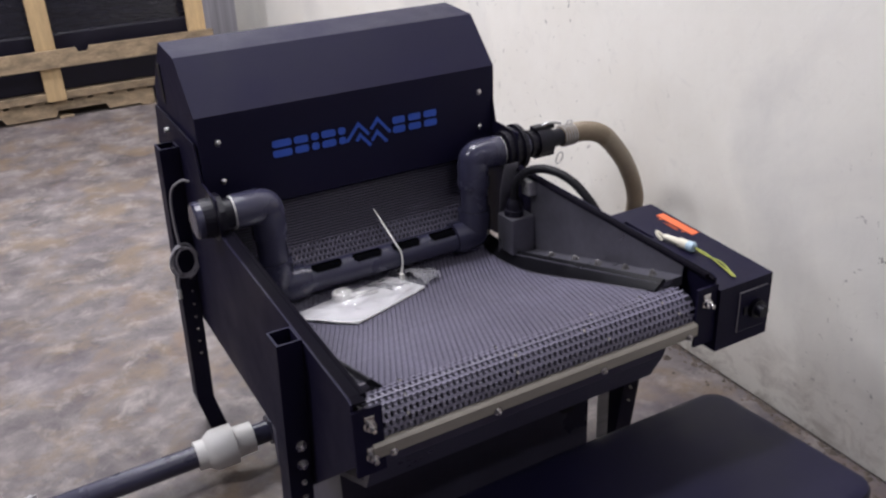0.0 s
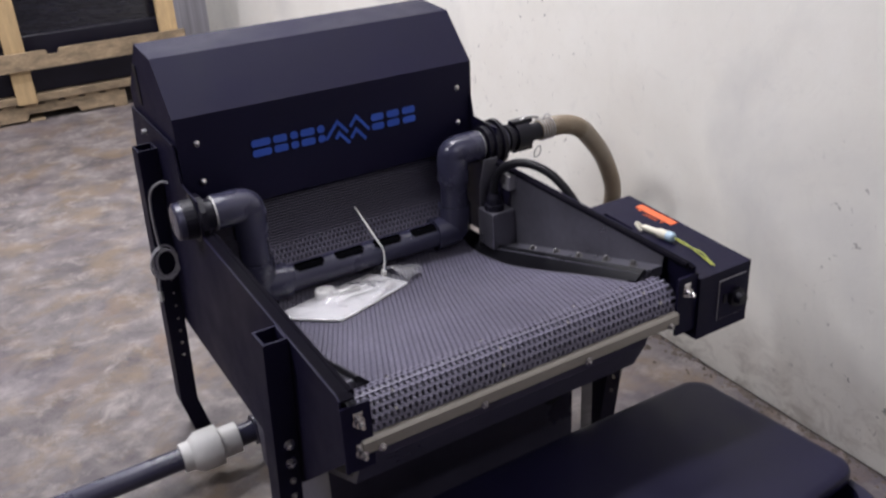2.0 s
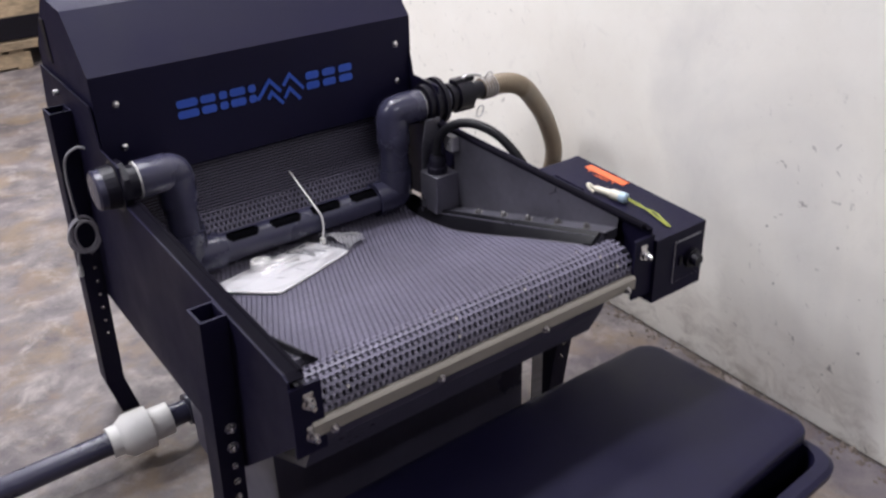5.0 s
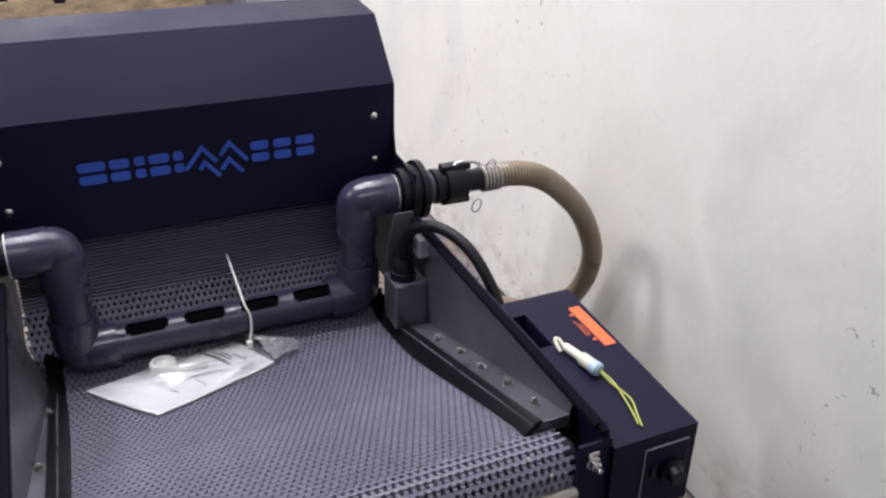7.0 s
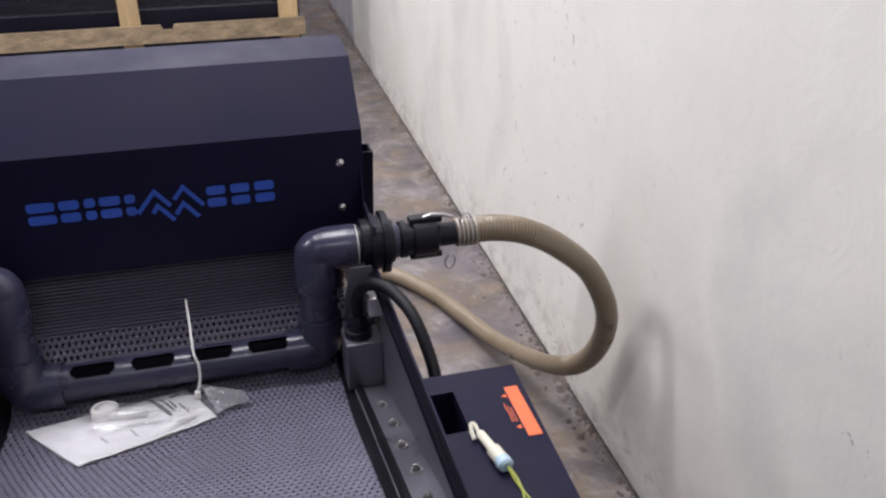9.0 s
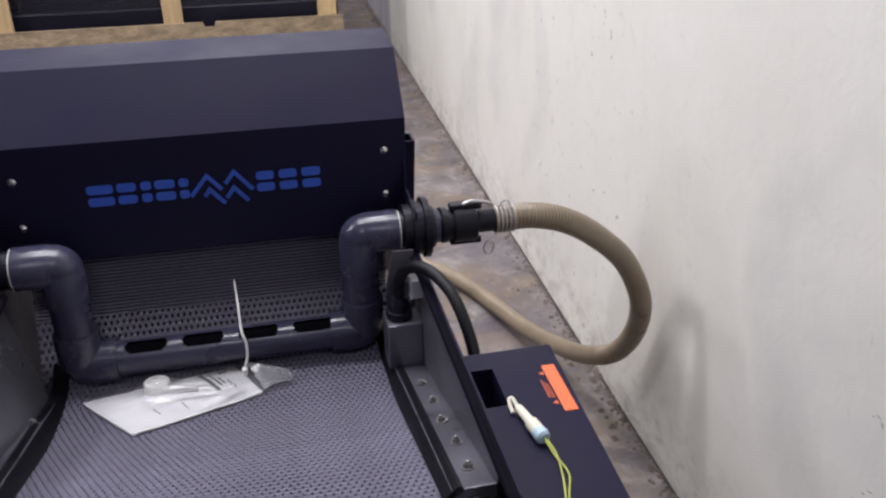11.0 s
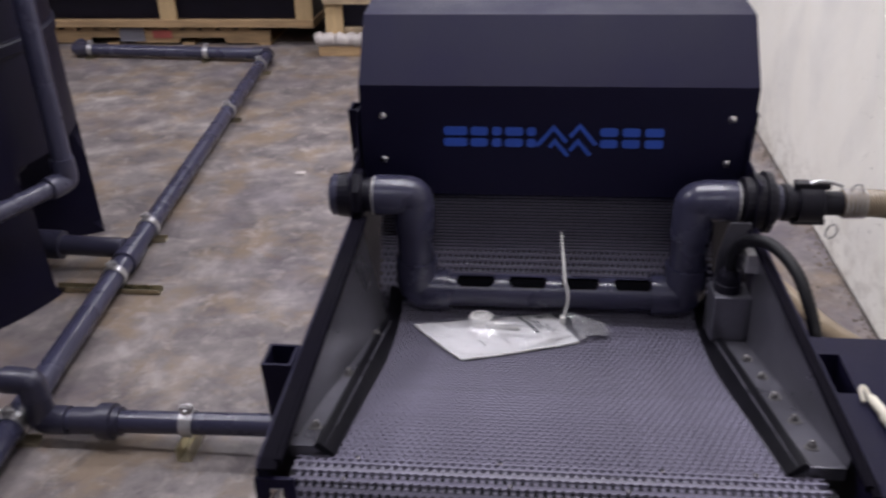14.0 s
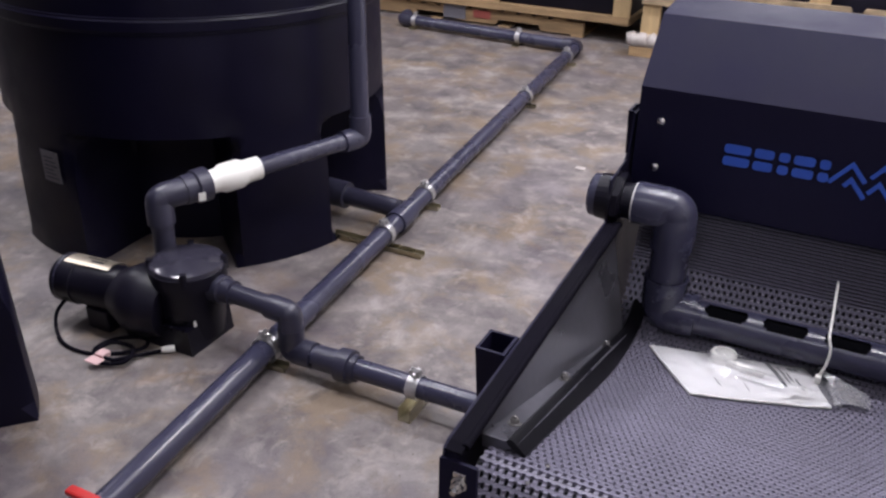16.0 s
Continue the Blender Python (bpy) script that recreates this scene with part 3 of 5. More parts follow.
def belt_z(y):
    """Height of the belt's upper run at y."""
    run = [p for p in line[TOP - 1:] if p.x < 0.88]
    for p, q in zip(run, run[1:]):
        if y <= q.x:
            return p.y + (q.y - p.y) * (y - p.x) / (q.x - p.x)
    return run[-1].y


# scraper strip under the roller
strip = part("scraper_strip", bevel_all(prism(bmesh.new(), [(0.006, 0.730), (0.019, 0.730), (0.019, 0.702), (0.006, 0.700), (0.001, 0.702), (0.001, 0.725)], -0.402, 0.366), 0.0015), TAN_STRIP, machine, "tan scraper strip with zinc bolts")
for x in (-0.366, -0.144, 0.111, 0.341):
    bolt(strip, (x, 0.0010, 0.705), "-y", SMALL_BOLT)

# guide rails: flange, web, hanging rubber seal and bolts
def flange_z(y):
    return 0.798 - 0.283 * (y - 0.095)


def slab(bm, quad, offset):
    """A thin sheet: four corners and their copies moved by an offset."""
    lo = [bm.verts.new(p) for p in quad]
    hi = [bm.verts.new(Vector(p) + Vector(offset)) for p in quad]
    bm.faces.new(lo)
    bm.faces.new(list(reversed(hi)))
    for k in range(4):
        bm.faces.new((lo[k], lo[(k + 1) % 4], hi[(k + 1) % 4], hi[k]))


def guide(s, lip, lip_end, web, web_end, y0, y1, bolts):
    g = part("guide_rail", bmesh.new(), SHEET, machine, "grey sheet metal guide rail")
    bm = bmesh.new()
    z0, z1 = flange_z(y0), flange_z(y1)
    slab(bm, [(lip, y0, z0), (web, y0, z0), (web_end, y1, z1), (lip_end, y1, z1)], (0, 0, -0.003))
    rows = []
    for k in range(13):
        f = k / 12
        y = y0 + (y1 - y0) * f
        for dx in (0.0, s * 0.003):
            rows.append([bm.verts.new((web + (web_end - web) * f + (web + s * 0.006 - web - (web_end - web) * f) * q + dx, y, (flange_z(y) - 0.004) * (1 - q) + (rail_z(y) - 0.006) * q)) for q in (0.0, 0.33, 0.66, 1.0)])
    for k in range(0, 24, 2):
        for side_ in (0, 1):
            for q in range(3):
                bm.faces.new((rows[k + side_][q], rows[k + side_][q + 1], rows[k + 2 + side_][q + 1], rows[k + 2 + side_][q]))
        bm.faces.new((rows[k][3], rows[k + 1][3], rows[k + 3][3], rows[k + 2][3]))
    slab(bm, [(lip, y0, z0), (web, y0, z0), (web, y0, z0 - 0.022), (lip, y0, z0 - 0.022)], (0, -0.003, 0))
    g.data = mesh_of("guide_rail", bm, SHEET, True)
    bm, prev, edge, n = bmesh.new(), None, [], 30
    for k in range(n + 1):
        y = y0 - 0.006 + (0.855 - y0) * k / n
        f = min(1.0, max(0.0, (y - y0) / (y1 - y0)))
        x = lip + (lip_end - lip) * f
        zb = belt_z(y) + 0.004
        zt = max(flange_z(min(y, y1)) + 0.001, zb + 0.014)
        top, low = Vector((x + s * 0.011, zt)), Vector((x - s * 0.012, zb))
        across = (low - top).normalized()
        side_ = Vector((-across.y, across.x)) * 0.0065
        prof = [top + side_ * math.cos(a) - across * 0.0065 * math.sin(a) for a in (0, math.pi / 3, 2 * math.pi / 3, math.pi)] + [low - side_ * 0.55, low + across * 0.002, low + side_ * 0.55]
        ring = [bm.verts.new((p.x, y, p.y)) for p in prof]
        edge.append((low.x - s * 0.001, y, low.y))
        if prev:
            for j in range(7):
                bm.faces.new((prev[j], prev[(j + 1) % 7], ring[(j + 1) % 7], ring[j]))
        else:
            bm.faces.new(ring)
        prev = ring
    bm.faces.new(prev)
    # thin pale strip that paints the highlight along the right-hand edge
    if s > 0:
        part("seal_highlight", sweep(bmesh.new(), edge[1:], 0.0015, 6), WIRE_GREY, g, "pale strip painted as a highlight along the seal", True)
    part("rubber_seal", bm, CONDUIT, g, "black rubber seal strip", True)
    for k in range(bolts):
        y = y0 + 0.06 + (y1 - y0 - 0.20) * k / (bolts - 1)
        f = (y - y0) / (y1 - y0)
        x = 0.42 * (lip + (lip_end - lip) * f) + 0.58 * (web + (web_end - web) * f) + s * 0.004 * (k % 2)
        ob = bolt(g, (x, y, flange_z(y)), "+z", DULL_BOLT)
        ob.rotation_euler = (math.atan(-0.283), 0, 0.4 * k)
    return g


guide(1, 0.334, 0.345, 0.402, 0.408, 0.098, 0.69, 5)
guide(-1, -0.352, -0.352, -0.408, -0.366, 0.098, 0.77, 3)

# drip pan and sump below the belt
part("drip_pan", bevel_all(prism(bmesh.new(), [(0.022, 0.690), (0.030, 0.690), (0.075, 0.600), (0.32, 0.475), (0.32, 0.462), (0.065, 0.590), (0.030, 0.660)], -0.40, 0.30), 0.002), SUMP_PLASTIC, machine, "dark plastic drip pan")
bm = bmesh.new()
prism(bm, [(0.31, 0.13), (0.84, 0.10), (0.84, 0.50), (0.36, 0.50), (0.31, 0.47)], -0.365, 0.325)
sump = part("sump", bevel_all(bm, 0.012, 3), SUMP_PLASTIC, machine, "dark plastic sump below the belt")
part("port", turned((0.25, 0.310, 0.40), (0.25, 0.290, 0.40), [(0, 0.036), (0.7, 0.036), (0.75, 0.026), (1, 0.026)], 20), RUBBER, sump, "round black port", True)
part("stay", one_box((0.338, 0.285, 0.245), (0.372, 0.289, 0.52), 0.001), STEEL, machine, "bright steel stay")

# spray pipe with slots, elbows and bulkhead fittings
PY, PZ, EZ = 0.818, 0.657, 0.890
spray = part("spray_pipe", bmesh.new(), PIPE_GREY, machine, "grey slotted spray pipe")
SLOTS = (-0.165, -0.048, 0.069, 0.186)


def in_slot(x, a):
    for xc in SLOTS:
        u = abs(x - xc)
        half = 24 * math.sqrt(max(0.0, 1 - (max(0, u - 0.030) / 0.013) ** 2)) if u < 0.043 else 0
        if abs(a - 66) < half:
            return True
    return False


bm = bmesh.new()
nx, na = 172, 45
rings = [[bm.verts.new((-0.245 + 0.515 * i / nx, PY - 0.038 * math.cos(math.tau * k / na), PZ + 0.038 * math.sin(math.tau * k / na))) for k in range(na)] for i in range(nx + 1)]
for i in range(nx):
    for k in range(na):
        if not in_slot(-0.245 + 0.515 * (i + 0.5) / nx, 360 * (k + 0.5) / na):
            bm.faces.new((rings[i][k], rings[i][(k + 1) % na], rings[i + 1][(k + 1) % na], rings[i + 1][k]))
spray.data = mesh_of("spray_pipe", bm, PIPE_GREY, True)
# solid black core behind the slots, painted as the pipe's inner shade
part("bore_shade_core", tube((-0.24, PY, PZ), (0.265, PY, PZ), 0.0325, 24), BORE_SHADE, spray, "black core painted as the shade inside the pipe", True)
for s, ex in ((-1, -0.300), (1, 0.300)):
    lower = part("lower_elbow", elbow((ex, PY, PZ), (-s, 0, 0), (0, 0, 1), 0.0455, 0.075), PIPE_GREY, spray, smooth=True)
    part("riser", turned((ex, PY, PZ + 0.05), (ex, PY, EZ - 0.03), [(0, 0.040), (1, 0.040)], 24), PIPE_GREY, spray, smooth=True)
    part("socket_ring", turned((ex, PY, PZ + 0.075), (ex, PY, PZ + 0.079), [(0, 0.0462), (1, 0.0462)], 24), PIPE_GREY, spray)
    part("upper_elbow", elbow((ex, PY, EZ), (0, 0, -1), (s, 0, 0), 0.0435, 0.085), PIPE_GREY, spray, smooth=True)
    part("glue_line", turned((ex + s * 0.085, PY, EZ), (ex + s * 0.088, PY, EZ), [(0, 0.0428), (1, 0.0428)], 24), WHITE_PVC, spray)
    x0 = ex + s * 0.088
    rings_ = [(0, 0.040), (0.10, 0.040), (0.11, 0.053), (0.34, 0.053), (0.35, 0.063), (0.47, 0.063), (0.48, 0.057), (0.66, 0.057), (0.67, 0.066), (0.84, 0.066), (0.85, 0.048), (1, 0.046)] if s > 0 else [(0, 0.038), (0.30, 0.038), (0.31, 0.052), (0.52, 0.052), (0.53, 0.060), (0.62, 0.060), (0.63, 0.051), (1, 0.048)]
    nut = part("bulkhead_fitting", turned((x0, PY, EZ), (x0 + s * 0.075, PY, EZ), rings_, 28), BLACK_PLASTIC, machine, "black bulkhead fitting")
    hexa = [(PY + 0.058 * math.cos(k * math.pi / 4 + 0.3), EZ + 0.058 * math.sin(k * math.pi / 4 + 0.3)) for k in range(8)]
    part("lock_nut", bevel_all(prism(bmesh.new(), hexa, min(x0 + s * 0.026, x0 + s * 0.044), max(x0 + s * 0.026, x0 + s * 0.044)), 0.003), BLACK_PLASTIC, nut)
part("end_cap", turned((-0.463, PY, EZ), (-0.482, PY, EZ), [(0, 0.046), (0.75, 0.046), (1, 0.040)], 24), PIPE_GREY, machine, "grey end cap", True)

# sensor box, plate and conduit on the wall side
part("sensor_plate", bevel_all(prism(bmesh.new(), [(0.338, 0.61), (0.406, 0.61), (0.406, 0.872), (0.362, 0.872), (0.346, 0.80)], 0.748, 0.752, "y"), 0.001), SHEET, machine, "grey steel sensor plate")
sb = part("sensor_box", bevel_all(one_box((0.334, 0.672, 0.632), (0.4085, 0.747, 0.738)), 0.003), SHEET, machine, "grey steel sensor box")
part("gland", turned((0.365, 0.710, 0.738), (0.365, 0.710, 0.786), [(0, 0.028), (0.35, 0.028), (0.37, 0.023), (0.75, 0.021), (1, 0.016)], 14), BLACK_PLASTIC, sb, "black cable gland")
part("corner_tab", one_box((0.383, 0.665, 0.80), (0.416, 0.700, 0.842), 0.003), STEEL, machine, "bright steel corner tab")
bolt(sb, (0.394, 0.7475, 0.762), "-y", SMALL_BOLT)
bolt(sb, (0.394, 0.7475, 0.806), "-y", SMALL_BOLT)
pts = smooth_path([(0.365, 0.710, 0.780), (0.367, 0.702, 0.832), (0.384, 0.668, 0.874), (0.413, 0.615, 0.888), (0.442, 0.548, 0.868), (0.458, 0.48, 0.818), (0.462, 0.438, 0.765), (0.462, 0.430, 0.68)], 14)
part("conduit", sweep(bmesh.new(), pts, 0.0118, 12, radii=[0.0112 + 0.0014 * (k % 2) for k in range(len(pts))]), CONDUIT, machine, "black corrugated conduit", True)

# control box on the wall side
cbx = part("control_box", bmesh.new(), BLACK_PAINT, machine, "black steel control box with a switch")
bm = bmesh.new()
bx0, bx1, by0, by1, bz = 0.4225, 0.580, 0.000, 0.412, 0.642


def box_top(y):
    return 0.795 + 0.050 * y


hx0, hx1, hy0, hy1 = 0.4235, 0.4700, 0.262, 0.364
vs = {}


def bv(x, y, z):
    if x == bx1:
        x += 0.012 * y / by1
    key = (round(x, 4), round(y, 4), round(z, 4))
    if key not in vs:
        vs[key] = bm.verts.new((x, y, z))
    return vs[key]


xs, ys = (bx0, hx0, hx1, bx1), (by0, hy0, hy1, by1)
for i in range(3):
    for j in range(3):
        if (i, j) == (1, 1):
            continue
        bm.faces.new([bv(x, y, box_top(y)) for x, y in ((xs[i], ys[j]), (xs[i + 1], ys[j]), (xs[i + 1], ys[j + 1]), (xs[i], ys[j + 1]))])
hole = [(hx0, hy0), (hx1, hy0), (hx1, hy1), (hx0, hy1)]
for (xa, ya), (xb, yb) in zip(hole, hole[1:] + hole[:1]):
    bm.faces.new((bv(xa, ya, box_top(ya)), bv(xb, yb, box_top(yb)), bv(xb, yb, 0.70), bv(xa, ya, 0.70)))
bm.faces.new([bv(x, y, 0.70) for x, y in hole])
bm.faces.new([bv(x, by0, box_top(by0)) for x in xs] + [bv(bx1, by0, bz), bv(bx0, by0, bz)])
bm.faces.new([bv(x, by1, box_top(by1)) for x in xs] + [bv(bx1, by1, bz), bv(bx0, by1, bz)])
bm.faces.new([bv(bx0, y, box_top(y)) for y in ys] + [bv(bx0, by1, bz), bv(bx0, by0, bz)])
bm.faces.new([bv(bx1, y, box_top(y)) for y in ys] + [bv(bx1, by1, bz), bv(bx1, by0, bz)])
bm.faces.new([bv(bx0, by0, bz), bv(bx1, by0, bz), bv(bx1, by1, bz), bv(bx0, by1, bz)])
cbx.data = mesh_of("control_box", bm, BLACK_PAINT)
sp = part("switch_plate", one_box((0.482, -0.0025, 0.672), (0.566, 0.0005, 0.772), 0.001), WIRE_GREY, cbx, "grey outlined switch plate")
part("plate_face", one_box((0.4835, -0.0038, 0.6735), (0.5645, 0.000, 0.7705), 0.001), BLACK_PAINT, cbx, "black switch plate face")
part("rotary_switch", turned((0.532, -0.0038, 0.722), (0.532, -0.030, 0.722), [(0, 0.022), (0.4, 0.022), (0.45, 0.015), (1, 0.013)], 20), BLACK_PLASTIC, cbx, "black rotary switch", True)
part("rocker", one_box((0.494, -0.008, 0.715), (0.505, -0.002, 0.735), 0.001), BLACK_PLASTIC, cbx)
st = part("warning_sticker", bmesh.new(), ORANGE, cbx, "orange warning sticker with small marks")
bm = bmesh.new()


def on_top(x, y, dz):
    return (x, y, box_top(y) + dz)


def top_patch(bm, x0, x1, y0, y1, z0, z1):
    lo = [bm.verts.new(on_top(x, y, z0)) for x, y in ((x0, y0), (x1, y0), (x1, y1), (x0, y1))]
    hi = [bm.verts.new(on_top(x, y, z1)) for x, y in ((x0, y0), (x1, y0), (x1, y1), (x0, y1))]
    bm.faces.new(hi)
    bm.faces.new(list(reversed(lo)))
    for k in range(4):
        bm.faces.new((lo[k], lo[(k + 1) % 4], hi[(k + 1) % 4], hi[k]))


top_patch(bm, 0.556, 0.579, 0.226, 0.352, 0.0003, 0.0012)
for k, (x, y) in enumerate(((0.547, 0.330), (0.546, 0.250))):
    lo = [bm.verts.new(on_top(x + dx, y + dy, 0.0012)) for dx, dy in ((-0.003, 0), (0.006, -0.005), (0.006, 0.005))]
    bm.faces.new(lo)
for k in range(3):
    top_patch(bm, 0.542 + 0.004 * k, 0.5432 + 0.004 * k, 0.264, 0.312 - 0.006 * k, 0.0003, 0.001)
st.data = mesh_of("warning_sticker", bm, ORANGE)

# ---- loose things on the machine ----
plug = thing("wire_connector", "ivory and pale blue connector with green-yellow wires on the control box", "connector")
a, b = Vector(on_top(0.4785, 0.240, 0.012)), Vector(on_top(0.492, 0.174, 0.0125))
part("body", turned(a, b, [(0, 0.005), (0.05, 0.007), (0.62, 0.008), (0.66, 0.0115), (1, 0.0115)], 14), IVORY, plug, "ivory plastic connector", True)
part("collar", turned(b, b + (b - a) * 0.28, [(0, 0.0115), (0.2, 0.0125), (0.8, 0.0125), (1, 0.009)], 14), PALE_BLUE, plug, "pale blue collar", True)
hook = smooth_path([a + Vector((-0.001, 0.001, 0.0)), a + Vector((-0.004, 0.014, 0.006)), a + Vector((-0.009, 0.016, 0.006)), a + Vector((-0.011, 0.008, 0.001)), a + Vector((-0.010, -0.006, -0.006))], 6)
part("hook", sweep(bmesh.new(), hook, 0.0034, 10), IVORY, plug, smooth=True)
for k in range(2):
    w = [b + (b - a) * 0.24 + Vector((0.002 * k, 0, 0.001)), on_top(0.502 + 0.002 * k, 0.125, 0.006 + 0.003 * k), on_top(0.510 - 0.010 * k, 0.085, 0.0045), on_top(0.498 - 0.006 * k, 0.050, 0.004), on_top(0.488 - 0.003 * k, 0.022 + 0.006 * k, 0.004)]
    part("wire", sweep(bmesh.new(), smooth_path(w, 8), 0.0016, 8), WIRE_GREEN, plug, "green-yellow wire", True)

# parts bag
bag = thing("parts_bag", "clear plastic bag holding a white leaflet and white part", "bag")


def on_belt(x, y, dz):
    return Vector((x, y, belt_z(min(y, 0.79)) + 0.003 + dz))


P00, P10, P11, P01 = (-0.182, 0.578), (0.085, 0.700), (0.030, 0.815), (-0.302, 0.750)
def sheet(f, n=36, m=22, us=1.0):
    bm = bmesh.new()
    grid = []
    for i in range(n + 1):
        row = []
        for j in range(m + 1):
            u, v = i / n * us, j / m
            x = (P00[0] * (1 - u) + P10[0] * u) * (1 - v) + (P01[0] * (1 - u) + P11[0] * u) * v
            y = (P00[1] * (1 - u) + P10[1] * u) * (1 - v) + (P01[1] * (1 - u) + P11[1] * u) * v
            row.append(bm.verts.new(on_belt(x, y, f(u, v))))
        grid.append(row)
    for i in range(n):
        for j in range(m):
            bm.faces.new((grid[i][j], grid[i + 1][j], grid[i + 1][j + 1], grid[i][j + 1]))
    return bm


def puff(u, v):
    return 0.0040 + 0.014 * math.sin(math.pi * min(1, max(0, v))) * math.sin(math.pi * min(1, u * 0.9 + 0.05)) + 0.003 * noise.noise(Vector((u * 6, v * 5, 3)))


part("leaflet", sheet(lambda u, v: puff(u, v) + 0.001, us=0.93), PAPER, bag, "white printed leaflet", True)
part("leaflet_back", sheet(lambda u, v: 0.002, us=0.93), PAPER, bag, "white printed leaflet back", True)
def film_rise(u, v):
    x = (P00[0] * (1 - u) + P10[0] * u) * (1 - v) + (P01[0] * (1 - u) + P11[0] * u) * v
    y = (P00[1] * (1 - u) + P10[1] * u) * (1 - v) + (P01[1] * (1 - u) + P11[1] * u) * v
    over_cap = 0.024 * math.exp(-((x + 0.150) ** 2 + (y - 0.752) ** 2) / 0.040 ** 2)
    crease = 0.0
    for ax_, ay_, bx_, by_, h in ((-0.165, 0.705, 0.01, 0.700, 0.012), (-0.15, 0.685, -0.05, 0.708, 0.008), (-0.09, 0.755, 0.0, 0.79, 0.010), (-0.05, 0.660, 0.06, 0.73, 0.008), (-0.25, 0.74, -0.19, 0.68, 0.006)):
        p, q, r = Vector((ax_, ay_)), Vector((bx_, by_)), Vector((x, y))
        t = max(0.0, min(1.0, (r - p).dot(q - p) / (q - p).length_squared))
        crease += 0.75 * h * math.exp(-((r - p - (q - p) * t).length / 0.011) ** 2)
    fine = 0.0025 * abs(noise.noise(Vector((u * 7 + v * 3, v * 3 - u * 2, 7)))) + 0.0008 * abs(noise.noise(Vector((u * 24, v * 15, 2))))
    edge = min(1.0, 8 * min(u, 1 - u, v, 1 - v) + 0.15)
    return puff(u, v) + 0.004 + (over_cap + crease + fine) * edge


part("film_sleeve", sheet(film_rise, 90, 60), FILM, bag, "clear crinkled plastic sleeve", True)
# gathered, see-through end of the bag
bm = bmesh.new()
prev = None
for i in range(9):
    u = i / 8
    row = []
    for j in range(13):
        v = j / 12
        x = (0.068 * (1 - v) + 0.018 * v) * (1 - u) + (0.133 - 0.012 * v) * u
        y = (0.692 * (1 - v) + 0.814 * v) * (1 - u) + (0.722 * (1 - v) + 0.760 * v) * u
        row.append(bm.verts.new(on_belt(x, y, 0.012 + 0.024 * math.sin(math.pi * v) * (1 - 0.6 * u) + 0.005 * math.sin(v * 19 + u * 4))))
    if prev:
        for j in range(12):
            bm.faces.new((prev[j], prev[j + 1], row[j + 1], row[j]))
    prev = row
part("gathered_end", bm, HAZY_FILM, bag, "gathered clear plastic end", True)
c = on_belt(-0.150, 0.752, 0.022)
n = Vector((0, 0.12, 1.0)).normalized()
part("cap", turned(c - n * 0.012, c + n * 0.016, [(0, 0.027), (0.7, 0.027), (0.85, 0.024), (0.87, 0.018), (0.6, 0.014), (1, 0.004)], 24), WHITE_PVC, bag, "round white plastic part", True)
part("spout", turned(c + Vector((0.012, -0.020, 0.0)), c + Vector((0.085, -0.040, 0.004)), [(0, 0.009), (0.5, 0.009), (1, 0.005)], 12), WHITE_PVC, bag, "white plastic stem", True)
for k, (u0, u1, v0, v1) in enumerate(((0.80, 0.865, 0.84, 0.92), (0.68, 0.712, 0.34, 0.95), (0.735, 0.750, 0.45, 0.88), (0.765, 0.778, 0.50, 0.74), (0.80, 0.812, 0.30, 0.60), (0.25, 0.257, 0.20, 0.36), (0.42, 0.427, 0.14, 0.30))):
    bm = bmesh.new()
    prev = None
    for q in range(7):
        v = v0 + (v1 - v0) * q / 6
        pair = []
        for u in (u0, u1):
            x = (P00[0] * (1 - u) + P10[0] * u) * (1 - v) + (P01[0] * (1 - u) + P11[0] * u) * v
            y = (P00[1] * (1 - u) + P10[1] * u) * (1 - v) + (P01[1] * (1 - u) + P11[1] * u) * v
            pair.append(bm.verts.new(on_belt(x, y, puff(u, v) + 0.0022)))
        if prev:
            bm.faces.new((prev[0], prev[1], pair[1], pair[0]))
        prev = pair
    part("print_bar", bm, INK, bag, "line of dark print")
tie = thing("cable_tie", "white nylon cable tie looped at the bag", "cable tie")
part("strap", sweep(bmesh.new(), smooth_path([(0.032, 0.765, 0.622), (0.040, 0.770, 0.650), (0.041, 0.776, 0.681), (0.034, 0.790, 0.703), (0.031, 0.848, 0.735), (0.027, 0.905, 0.768)], 8), 0.0026, 8), WHITE_PVC, tie, smooth=True)
part("head", one_box((0.026, 0.756, 0.610), (0.038, 0.770, 0.626), 0.002), WHITE_PVC, tie)

# coiled sensor wire on the rear leg
coil = thing("wire_coil", "thin grey wire coiled and hung on the rear leg", "wire")
pts = [(-0.434, 1.03, 0.915), (-0.450, 1.035, 0.920), (-0.472, 1.055, 0.90), (-0.480, 1.075, 0.86), (-0.480, 1.090, 0.79), (-0.474, 1.108, 0.70)]
part("lead", sweep(bmesh.new(), smooth_path(pts, 8), 0.0035, 8), WIRE_GREY, coil, smooth=True)
pts = []
for k in range(5 * 24 + 1):
    a = k * math.tau / 24
    t = k / (5 * 24)
    pts.append((-0.468 + 0.006 * math.sin(k * 0.09) + 0.037 * math.sin(a) * (0.90 + 0.14 * math.sin(k * 0.13)), 1.118 - 0.026 * t - 0.003 * math.sin(a * 0.31), 0.664 + 0.052 * math.cos(a) * (0.9 + 0.12 * math.sin(k * 0.11))))
part("loop", sweep(bmesh.new(), pts, 0.0032, 6), WIRE_GREY, coil, "coiled grey wire", True)
